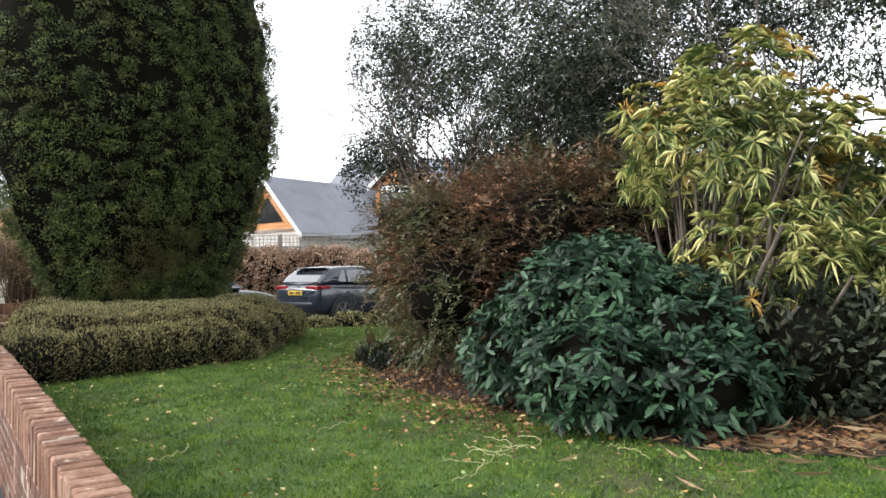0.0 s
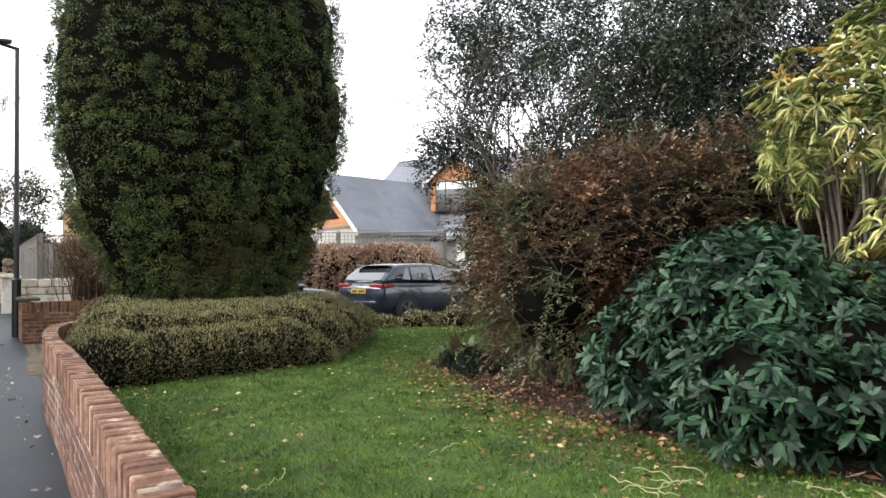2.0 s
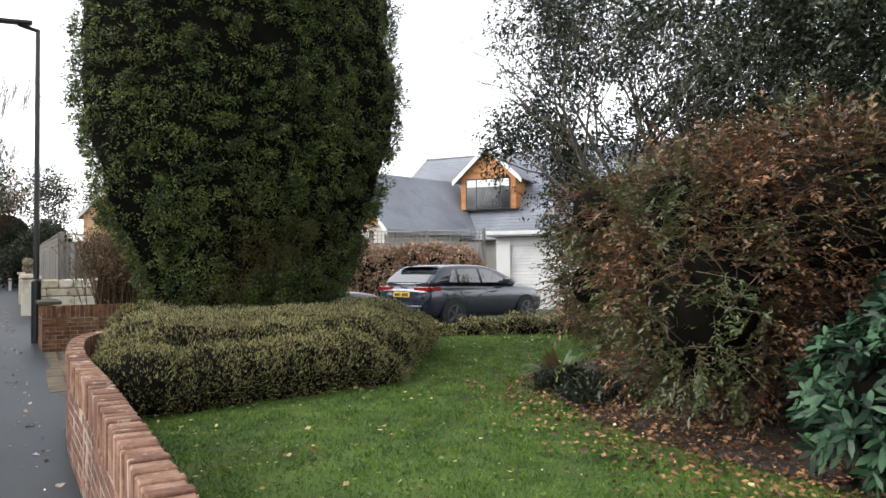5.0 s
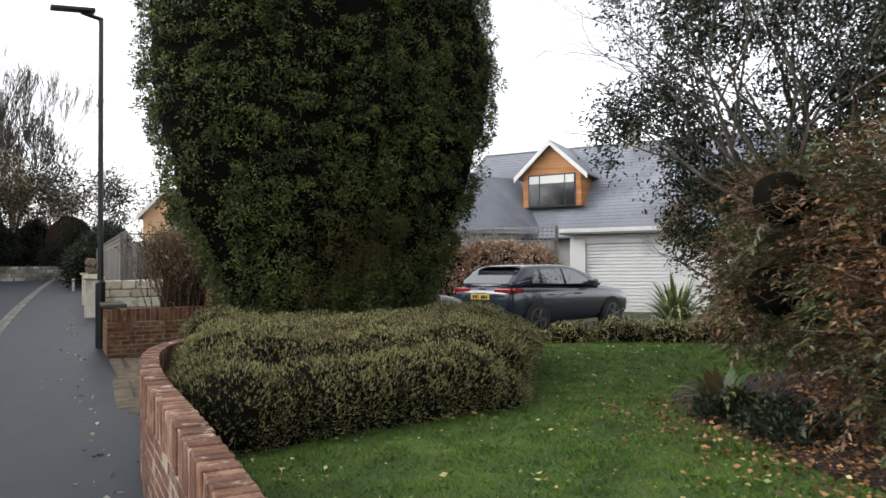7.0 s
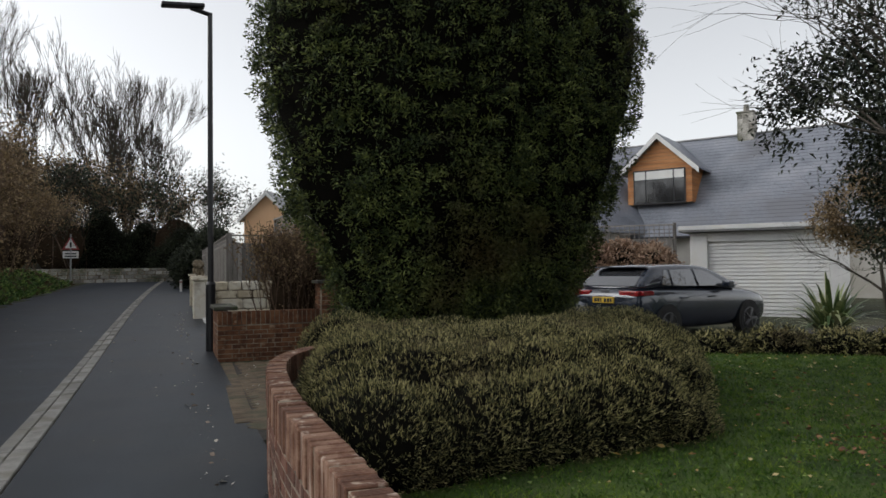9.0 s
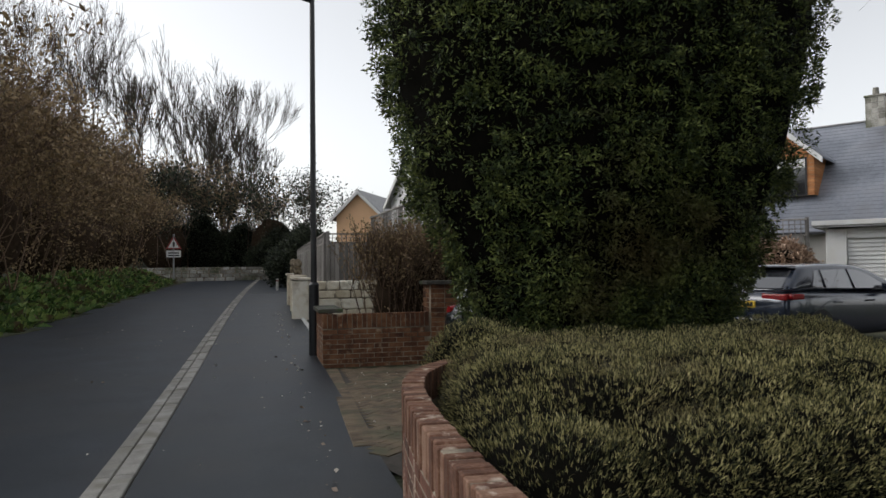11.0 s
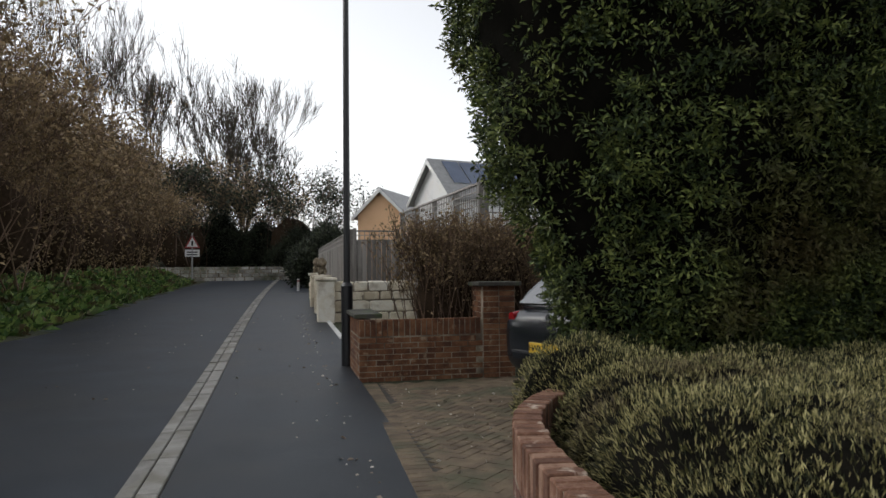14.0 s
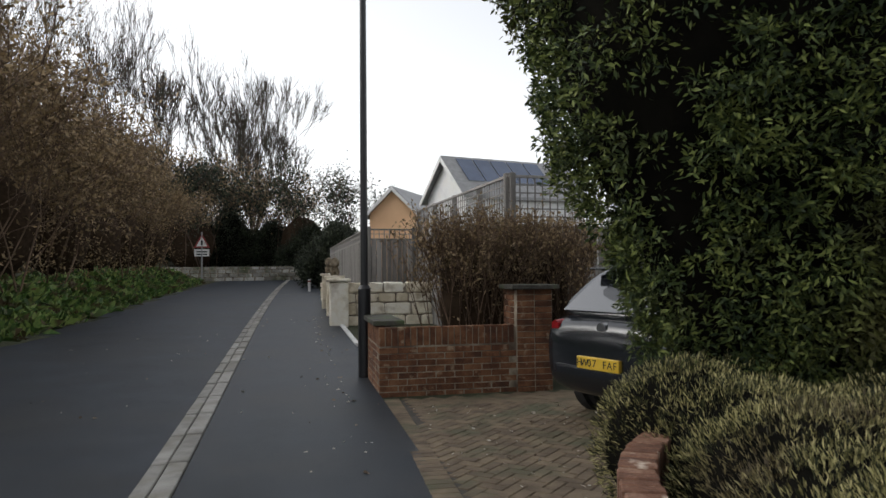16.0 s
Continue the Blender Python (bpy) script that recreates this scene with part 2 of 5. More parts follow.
M["verge"] = material("verge_weed_leaf", [(0.0362, 0.0798, 0.0174), (0.087, 0.174, 0.0362), (0.232, 0.3045, 0.087)], 1.6, 0.5, 0, 20, island=0.7, stain=(0.09, 0.065, 0.03), stain_scale=1.4, stain_at=(0.52, 0.62), through=0.25)
M["bark"] = material("grey_brown_bark", [(0.035, 0.03, 0.025), (0.08, 0.068, 0.055), (0.14, 0.12, 0.1)], 5, 0.95, 0.7, 40, stain=(0.06, 0.07, 0.04), stain_scale=2, bump_depth=0.02, stretch=(1, 1, 0.3))
M["darkbark"] = material("dark_winter_bark", [(0.035, 0.028, 0.022), (0.075, 0.06, 0.048), (0.125, 0.10, 0.08)], 4, 0.95, 0.4, 30, stain=(0.045, 0.05, 0.03), stain_scale=1.5, stretch=(1, 1, 0.3))
M["twig"] = material("brown_twig", [(0.05, 0.033, 0.024), (0.11, 0.07, 0.05), (0.18, 0.125, 0.09)], 2, 0.9, 0, 30, island=0.4)
M["redtwig"] = material("russet_twig", [(0.063, 0.0387, 0.0252), (0.126, 0.0792, 0.0495), (0.216, 0.1485, 0.099)], 0.6, 0.9, 0, 30, island=0.4)
M["black"] = material("black_paint", [(0.006, 0.006, 0.008), (0.014, 0.014, 0.017)], 4, 0.35, 0.1, 60)
M["white"] = material("white_paint", [(0.558, 0.558, 0.558), (0.666, 0.666, 0.657), (0.72, 0.72, 0.711)], 1.5, 0.45, 0.1, 60, stain=(0.64, 0.63, 0.6), stain_scale=1.5)
M["slate"] = material("grey_slate_roof", [(0.144, 0.156, 0.184), (0.208, 0.224, 0.26), (0.272, 0.284, 0.32)], 0.8, 0.42, 0.4, 9, stain=(0.15, 0.155, 0.175), stain_scale=0.4)
M["cedar"] = material("orange_cedar_boards", [(0.27, 0.099, 0.027), (0.414, 0.171, 0.054), (0.522, 0.252, 0.099)], 1.5, 0.6, 0.2, 30, island=0.35, stretch=(0.4, 0.4, 4))
M["render"] = material("pale_render", [(0.378, 0.36, 0.333), (0.495, 0.477, 0.441)], 0.8, 0.9, 0.3, 50, stain=(0.38, 0.36, 0.32), stain_scale=0.7)
M["peach"] = material("peach_render", [(0.68, 0.42, 0.24), (0.78, 0.5, 0.3)], 0.7, 0.9, 0.3, 50)
M["stone"] = material("cream_stone", [(0.55, 0.47, 0.34), (0.74, 0.67, 0.53), (0.84, 0.8, 0.7)], 3, 0.9, 0.6, 30, piece=0.4, island=0.0, stain=(0.42, 0.35, 0.25), stain_scale=2.2, stain_at=(0.55, 0.7), bump_depth=0.02)
M["greystone"] = material("grey_rubble_stone", [(0.20, 0.19, 0.165), (0.36, 0.345, 0.31), (0.52, 0.5, 0.46)], 1.4, 0.95, 0.7, 14, piece=0.5, stain=(0.1, 0.11, 0.06), stain_scale=0.8, bump_depth=0.04)
M["greywood"] = material("weathered_fence_wood", [(0.15, 0.14, 0.13), (0.24, 0.225, 0.21), (0.33, 0.31, 0.29)], 2, 0.9, 0.4, 30, piece=0.4, island=0.0, stretch=(3, 3, 0.4))
M["brownwood"] = material("brown_trellis_wood", [(0.16, 0.11, 0.07), (0.26, 0.19, 0.13), (0.34, 0.27, 0.2)], 2, 0.9, 0.4, 30, stretch=(3, 3, 0.4))
M["carpaint"] = material("dark_grey_blue_car_paint", [(0.0128, 0.0192, 0.0336), (0.0192, 0.028, 0.0464)], 2, 0.25, 0, 60, spec=0.55, metal=0.2)
M["carpaint"].node_tree.nodes["Principled BSDF"].inputs["Coat Weight"].default_value = 0.8
M["carblack"] = material("black_car_paint", [(0.007, 0.009, 0.012), (0.012, 0.014, 0.018)], 2, 0.2, 0, 60, spec=0.7)
M["rubber"] = material("tyre_rubber", [(0.012, 0.012, 0.012), (0.025, 0.025, 0.025)], 8, 0.85, 0.3, 60)
M["alloy"] = material("alloy_metal", [(0.08, 0.08, 0.085), (0.15, 0.15, 0.155)], 6, 0.35, 0, 60, metal=0.8)
M["chrome"] = material("bright_chrome", [(0.5, 0.5, 0.5), (0.62, 0.62, 0.62)], 6, 0.2, 0, 60, metal=1.0)
M["redlamp"] = material("red_lamp_plastic", [(0.16, 0.005, 0.007), (0.27, 0.009, 0.013)], 9, 0.2, 0, 60)
M["plate"] = material("yellow_number_plate", [(0.62, 0.40, 0.03), (0.74, 0.5, 0.06)], 9, 0.4, 0, 60)
M["ink"] = material("dark_lettering", [(0.01, 0.01, 0.01), (0.02, 0.02, 0.02)], 9, 0.6, 0, 60)
M["pane"] = material("dark_window_glass", [(0.01, 0.012, 0.015), (0.02, 0.023, 0.028)], 1, 0.05, 0, 60, spec=1.0)
M["carglass"] = material("dark_car_glass", [(0.012, 0.014, 0.017), (0.02, 0.023, 0.027)], 1, 0.04, 0, 60, spec=1.0)
M["carglass"].node_tree.nodes["Principled BSDF"].inputs["Coat Weight"].default_value = 1.0
M["carglass"].node_tree.nodes["Principled BSDF"].inputs["Coat Roughness"].default_value = 0.03
M["carglass"].node_tree.nodes["Principled BSDF"].inputs["Coat IOR"].default_value = 1.7
M["blind"] = material("white_roller_blind", [(0.6, 0.6, 0.58), (0.7, 0.7, 0.68)], 2, 0.8, 0, 60)
M["solar"] = material("solar_panel_glass", [(0.05, 0.07, 0.12), (0.09, 0.12, 0.19)], 1, 0.1, 0, 60, spec=0.9)
M["capstone"] = material("dark_mossy_capstone", [(0.03, 0.028, 0.024), (0.07, 0.065, 0.055), (0.12, 0.115, 0.09)], 5, 0.9, 0.7, 50, stain=(0.06, 0.08, 0.035), stain_scale=5, bump_depth=0.01)
M["lionstone"] = material("weathered_brown_stone", [(0.08, 0.065, 0.045), (0.2, 0.16, 0.11), (0.34, 0.29, 0.21)], 9, 0.9, 0.7, 50, bump_depth=0.02)
M["signred"] = material("sign_red", [(0.2, 0.02, 0.02), (0.26, 0.03, 0.03)], 4, 0.4, 0, 60)
M["signgrey"] = material("sign_grey_back", [(0.2, 0.2, 0.2), (0.3, 0.3, 0.3)], 4, 0.5, 0, 60)

# ---------- the plan: the road runs along U, w counts metres to its right from the kerb line ----------
U, Wd, O = arr(-0.2495, 0.9684), arr(0.9684, 0.2495), arr(0.572, 0.0)


def R(s, w):
    p = O + s * U + w * Wd
    return float(p[0]), float(p[1])


def sw(x, y):
    d = arr(x, y) - O
    return float(d @ U), float(d @ Wd)


def bend(s):
    return 0.0005 * max(0.0, s - 12) ** 2


def road_left(s):
    return -4.5 - 0.004 * s


def rise(s):
    s = min(max(s, 4), 75)
    return 0.018 * (s - 8 + 4 * math.exp(-(s - 4) / 4)) if s > 4 else 0.0


def ground_z(x, y):
    s, w = sw(x, y)
    z = rise(s)
    off = road_left(s) - w
    if off > 0:
        t = min(off / 2.2, 1)
        z += 0.75 * t * t * (3 - 2 * t) + 1.6 * min(max((off - 2.2) / 6, 0), 1)
    return z


# ---------- ground, road, pavement ----------
xs = np.unique(np.r_[np.linspace(-400, -60, 12), np.linspace(-60, 40, 90), np.linspace(40, 400, 12)])
ys = np.unique(np.r_[np.linspace(-300, -30, 8), np.linspace(-30, 100, 110), np.linspace(100, 900, 12)])
gv = [(x, y, ground_z(x, y) - 0.012) for y in ys for x in xs]
nx = len(xs)
gq = [(j * nx + i, j * nx + i + 1, (j + 1) * nx + i + 1, (j + 1) * nx + i) for j in range(len(ys) - 1) for i in range(nx - 1)]
tagged(put("ground", fast_mesh("ground", gv, gq), M["ground"], smooth=True), "rough damp grassy ground around the road", "ground", kind="structure")


def ribbon(w0, w1, s0, s1, ds, lift, cols=3):
    n = int((s1 - s0) / ds) + 1
    v, q = [], []
    for i in range(n):
        s = s0 + (s1 - s0) * i / (n - 1)
        a, b = (f(s) if callable(f) else f for f in (w0, w1))
        for k in range(cols + 1):
            x, y = R(s, a + (b - a) * k / cols + bend(s))
            v.append((x, y, rise(s) + lift))
    for i in range(n - 1):
        for k in range(cols):
            o = i * (cols + 1) + k
            q.append((o, o + 1, o + cols + 2, o + cols + 1))
    return v, q


tagged(put("road", fast_mesh("road", *ribbon(road_left, 0.0, -28, 62, 1.0, 0.0)), M["tarmac"]), "damp dark tarmac road", "road", kind="structure")
tagged(put("pavement", fast_mesh("pavement", *ribbon(0.21, lambda s: 2.15 if s > 9 else 1.98, -28, 64, 0.5, 0.02)), M["path"]), "dark tarmac pavement beside the road", "pavement", kind="structure")

# ---------- foliage and branches ----------
def unit(v):
    return v / np.maximum(np.linalg.norm(v, axis=-1, keepdims=True), 1e-9)


def leaf_arrays(base, way, length, width, fold=0.25, droop=0.0, r=None, face=None):
    """Folded pointed leaves: base points, directions, lengths, widths."""
    r = r or rng
    n = len(base)
    way = unit(way)
    face = r.normal(size=(n, 3)) + arr(0, 0, 0.6) if face is None else face + r.normal(size=(n, 3)) * 0.3
    side = unit(np.cross(way, face))
    up = unit(np.cross(side, way))
    L, Wf = length[:, None], width[:, None]
    mid = base + way * L * 0.5
    tip = base + way * L - arr(0, 0, 1) * L * droop
    if fold < 0:
        a, b = base + way * L * 0.30, base + way * L * 0.72 - arr(0, 0, 1) * L * droop * 0.5
        h = -fold
        v = np.stack([base, a + side * Wf * 0.42 + up * Wf * h, b + side * Wf * 0.46 + up * Wf * h, tip, b - side * Wf * 0.46 + up * Wf * h, a - side * Wf * 0.42 + up * Wf * h], axis=1).reshape(-1, 3)
        k = np.arange(n)[:, None] * 6
        return v, np.concatenate([k + np.array(q) for q in ((0, 1, 5), (1, 2, 4), (1, 4, 5), (2, 3, 4))], axis=1).reshape(-1, 3)
    v = np.stack([base, mid + side * Wf * 0.5 + up * Wf * fold, tip, mid - side * Wf * 0.5 + up * Wf * fold], axis=1).reshape(-1, 3)
    k = np.arange(n)[:, None] * 4
    return v, np.concatenate([k + arr(0, 1, 2).astype(int), k + arr(0, 2, 3).astype(int)], axis=1).reshape(-1, 3)


def join(pieces):
    vs, fs, o = [], [], 0
    for v, f in pieces:
        vs.append(v), fs.append(f + o)
        o += len(v)
    return np.concatenate(vs), np.concatenate(fs)


def on_blobs(blobs, n, r=None, shell=0.25, bottom=-0.9):
    """Points and outward directions near the skin of a set of lumps (centre, radii), none deep inside another lump."""
    r = r or rng
    c = np.array([b[0] for b in blobs], float)
    q = np.array([b[1] for b in blobs], float)
    area = (q[:, 0] * q[:, 1] + q[:, 0] * q[:, 2] + q[:, 1] * q[:, 2])
    pts, nor, total = [], [], 0
    while total < n:
        i = r.choice(len(c), size=2 * n, p=area / area.sum())
        d = unit(r.normal(size=(2 * n, 3)))
        k = 1 - shell * r.random(2 * n) ** 1.6
        p = c[i] + d * q[i] * k[:, None]
        inside = np.zeros(len(p), bool)
        for j in range(len(c)):
            inside |= (((p - c[j]) / q[j]) ** 2).sum(1) < (1 - shell) ** 2 * 0.98
        keep = ~inside & (d[:, 2] > bottom)
        pts.append(p[keep]), nor.append(unit(d / q[i])[keep])
        total += keep.sum()
    return np.concatenate(pts)[:n], np.concatenate(nor)[:n]


def tufts(points, normals, per, length, width, spread=0.9, lift=0.3, droop=0.0, r=None, scatter=0.03, fold=0.25, ring=0.0):
    """A rosette of leaves at each point."""
    r = r or rng
    n = len(points)
    b = np.repeat(points, per, axis=0) + r.normal(size=(n * per, 3)) * scatter
    w = np.repeat(normals, per, axis=0) + r.normal(size=(n * per, 3)) * spread + arr(0, 0, lift)
    size = length * (0.65 + 0.7 * r.random(n * per))
    face = None
    if ring:
        axis = unit(normals + r.normal(size=(n, 3)) * 0.3 + arr(0, 0, lift))
        face = np.repeat(axis, per, axis=0)
        w = unit(np.cross(face, r.normal(size=(n * per, 3)))) + face * ring + r.normal(size=(n * per, 3)) * 0.12
    return leaf_arrays(b, w, size, size * width, fold, droop, r, face)


def sticks(p0, p1, r0, r1, sides=4):
    """Tapered sticks between points."""
    d = unit(p1 - p0)
    a = unit(np.cross(d, np.where(np.abs(d[:, 2:3]) > 0.9, arr(1, 0, 0), arr(0, 0, 1))))
    b = np.cross(d, a)
    n, v = len(p0), []
    for e, rad in ((p0, r0), (p1, r1)):
        for k in range(sides):
            t = 2 * math.pi * k / sides
            v.append(e + (a * math.cos(t) + b * math.sin(t)) * rad[:, None])
    v = np.stack(v, axis=1).reshape(-1, 3)
    f = []
    o = np.arange(n) * 2 * sides
    for k in range(sides):
        j = (k + 1) % sides
        f.append(np.stack([o + k, o + j, o + sides + j, o + sides + k], axis=1))
    return v, np.concatenate(f)


def grow(start, way, length, radius, levels, r, kids=3, angle=0.5, up=0.15, steps=3, shrink=0.68):
    """Segments of a branching limb as arrays p0, p1, r0, r1, and the tips."""
    seg, tips = [], []

    def limb(p, d, l, rad, lev):
        for i in range(steps):
            d2 = unit(d + r.normal(size=3) * 0.13 + arr(0, 0, up * 0.3))
            p2 = p + d2 * l / steps
            rad2 = rad * (0.86 if i < steps - 1 else 0.72)
            seg.append((p, p2, rad, rad2))
            if lev > 0 and i >= 1:
                for _ in range(kids if i == steps - 1 else max(1, kids - 2)):
                    side = unit(np.cross(d2, r.normal(size=3)))
                    a = angle * (0.6 + 0.8 * r.random())
                    limb(p2, unit(d2 * math.cos(a) + side * math.sin(a) + arr(0, 0, up)), l * shrink * (0.75 + 0.5 * r.random()), rad2 * 0.66, lev - 1)
            p, d, rad = p2, d2, rad2
        if lev == 0:
            tips.append(p)

    limb(np.array(start, float), unit(np.array(way, float)), length, radius, levels)
    s = list(zip(*seg))
    return np.array(s[0]), np.array(s[1]), np.array(s[2]), np.array(s[3]), np.array(tips)


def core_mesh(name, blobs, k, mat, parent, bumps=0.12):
    """One lumpy closed mesh, added to give a bush its dense shaded inside."""
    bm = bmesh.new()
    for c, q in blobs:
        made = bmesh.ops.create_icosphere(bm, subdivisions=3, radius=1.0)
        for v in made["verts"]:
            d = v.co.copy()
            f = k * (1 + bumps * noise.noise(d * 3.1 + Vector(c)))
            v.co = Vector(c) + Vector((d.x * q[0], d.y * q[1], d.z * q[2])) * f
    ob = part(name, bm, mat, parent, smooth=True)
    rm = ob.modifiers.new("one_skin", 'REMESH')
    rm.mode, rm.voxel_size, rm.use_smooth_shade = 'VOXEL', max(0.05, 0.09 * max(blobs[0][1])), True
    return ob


def sprays(points, normals, length, per, leaf, width, r, droop=0.3, out=0.7, rise_=0.15):
    """Arching twigs from each point with two ranks of leaves: the leaves, and the twigs."""
    n = len(points)
    d = unit(normals * out + r.normal(size=(n, 3)) * arr(0.6, 0.6, 0.35) + arr(0, 0, rise_))
    L = length * (0.6 + 0.8 * r.random(n))
    side = unit(np.cross(d, arr(0, 0, 1) + 0.25 * r.normal(size=(n, 3))))
    up = np.cross(side, d)

    def along(q):
        return points + d * (L * q)[:, None] - arr(0, 0, 1) * (L * droop * q * q)[:, None]

    base, way, face = [], [], []
    for k in range(per):
        q = (k + 0.6) / per
        base.append(along(q))
        tangent = d - arr(0, 0, 1) * 2 * droop * q
        way.append(unit(tangent) * 0.75 + side * (0.8 if k % 2 else -0.8) * (1.1 - 0.6 * q) + r.normal(size=(n, 3)) * 0.22)
        face.append(up)
    base, way, face = np.concatenate(base), np.concatenate(way), np.concatenate(face)
    size = leaf * (0.6 + 0.7 * r.random(len(base)))
    leaves = leaf_arrays(base, way, size, size * width, 0.2, 0.12, r, face)
    thick = np.full(n, 0.0022)
    twigs = sticks(points - d * (0.25 * L)[:, None], along(0.8), thick * 1.4, thick * 0.6, 3)
    return leaves, twigs


def bush(name, label, category, at, blobs, n, per, length, width, leaf, seed, spread=0.9, lift=0.3, core=0.78, stems=12, shell=0.3, droop=0.0, bottom=-0.9, scatter=0.03, fold=0.25, stem_mat=None, ring=0.0, spray=None):
    """A shrub of lumps: stems from the foot, a lump coloured as the shade inside, leaf rosettes over it. Lumps are
    given from the foot.
    """
    r = np.random.default_rng(seed)
    ob = thing(name, label, category, pose(*at))
    if stems:
        top = np.array([np.array(b[0]) + r.normal(size=3) * np.array(b[1]) * 0.35 for b in blobs for _ in range(max(1, stems // len(blobs)))])
        foot = np.stack([top[:, 0] * 0.25 + r.normal(size=len(top)) * 0.08, top[:, 1] * 0.25 + r.normal(size=len(top)) * 0.08, np.full(len(top), -0.03)], axis=1)
        mid = (foot + top) / 2 + r.normal(size=top.shape) * 0.08
        rad = 0.014 + 0.02 * r.random(len(top))
        v, f = join([sticks(foot, mid, rad, rad * 0.8, 5), sticks(mid, top, rad * 0.8, rad * 0.4, 5)])
        tagged(put("stem_mass", fast_mesh("stem_mass", v, f), stem_mat or M["bark"], ob), kind="stuff")
    # added near-black lumps stand for the shade behind the leaves
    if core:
        core_mesh("shade_core", blobs, core, M["core"], ob)
    p, d = on_blobs(blobs, n, r, shell, bottom)
    if spray:
        (v, f), tw = sprays(p, d, spray, per, length, width, r, droop, spread, lift)
        tagged(put("twig_mass", fast_mesh("twig_mass", *tw), M["twig"], ob), kind="stuff")
    else:
        v, f = tufts(p, d, per, length, width, spread, lift, droop, r, scatter, fold, ring)
    put("foliage", fast_mesh("foliage", v, f), leaf, ob)
    return ob


# ---------- lawn ----------
wall_line = [(4.7, -9.6), (3.86, -6.5), (3.48, -5.0), (3.05, -3.0), (2.565, -0.8), (2.375, 0.0), (2.13, 1.0), (1.95, 2.0), (1.88, 2.7), (1.92, 3.2), (2.05, 3.6), (2.3, 3.98), (2.7, 4.25)]
WALL_Z = 0.77
line = spline(wall_line, 400)
inner = [(float(x) + 0.1, float(y)) for x, y in line[::12]]
lawn_edge = inner + [(3.2, 4.5), (4.2, 6.2), (5.4, 6.95), (7.0, 6.55), (9.0, 5.85), (12, 5.0), (18, 3.0), (18, -16), (6.6, -16)]


def lawn_z(x, y):
    return 0.24 + 0.03 * noise.noise(Vector((x * 0.5, y * 0.5, 3.0)))


def inside(px, py, poly):
    ok = np.zeros(len(px), bool)
    for i in range(len(poly)):
        (x0, y0), (x1, y1) = poly[i], poly[i - 1]
        hit = ((y0 > py) != (y1 > py)) & (px < (x1 - x0) * (py - y0) / (y1 - y0 + 1e-12) + x0)
        ok ^= hit
    return ok


lb = sheet(lawn_edge, 0.5, lawn_z)
skirt = bmesh.ops.extrude_edge_only(lb, edges=[e for e in lb.edges if e.is_boundary])
for g in skirt["geom"]:
    if isinstance(g, bmesh.types.BMVert):
        g.co.z = -0.05
bed = [(6.45, 1.9), (6.15, 0.6), (6.0, -0.4), (6.1, -1.5), (6.4, -2.4), (6.5, -3.3), (6.85, -4.0), (7.6, -4.6), (12.5, -5.2), (12.5, 3.4), (7.2, 2.7)]
tagged(part("planting_bed", sheet(bed, 0.5, lambda x, y: lawn_z(x, y) + 0.012), M["earth"]), "dark damp soil of the shrub bed", "soil", kind="structure")
lawn = tagged(part("lawn", lb, M["turf"]), "mown green front lawn with fallen leaves", "lawn", kind="structure")

# ---------- garden: hedge, yew, shrubs, tree ----------
# low hebe hedge behind the curved wall
hb = []
r_h = np.random.default_rng(21)
for u in np.linspace(0, 1, 9):
    for v in np.linspace(0, 1, 6):
        x = 2.62 + 2.08 * u + 1.15 * u * v
        y = 1.38 + 0.85 * u + (2.35 + 0.15 * u) * v
        low = 0.20 if v < 0.1 else (0.06 if v < 0.3 else 0.0)
        low += 0.10 if u > 0.95 else 0.0
        hb.append(((x - 4.0, y - 2.8, 0.36 - low + 0.025 * r_h.normal()), (0.5, 0.5, 0.36 + 0.05 * r_h.random())))
hb += [((-1.58, 1.22, 0.40), (0.45, 0.42, 0.42)), ((-1.3, 1.55, 0.40), (0.5, 0.42, 0.42))]
bush("hebe_hedge", "low mounded grey-green hebe hedge behind the brick wall", "hedge", (4.0, 2.8, 0.24), hb, 40000, 4, 0.031, 0.17, M["hebe"], 3, spread=0.38, lift=0.5, core=0.86, stems=0, shell=0.17, bottom=-0.6, scatter=0.007)

# clipped column-shaped yew, wider than deep
yew = thing("yew_tree", "tall dense dark green clipped yew tree", "tree", pose(3.80, 4.86, 0.24, 0, 0, 23.4))
r_y = np.random.default_rng(5)
YZ = [0.45, 0.7, 1.0, 1.35, 1.75, 2.2, 2.8, 3.8, 5.0, 6.5, 7.6, 8.3]
YI = [-1.1, -0.9, -0.74, -0.60, -0.44, -0.24, -0.06, 0.0, -0.08, -0.45, -1.0, -2.0]


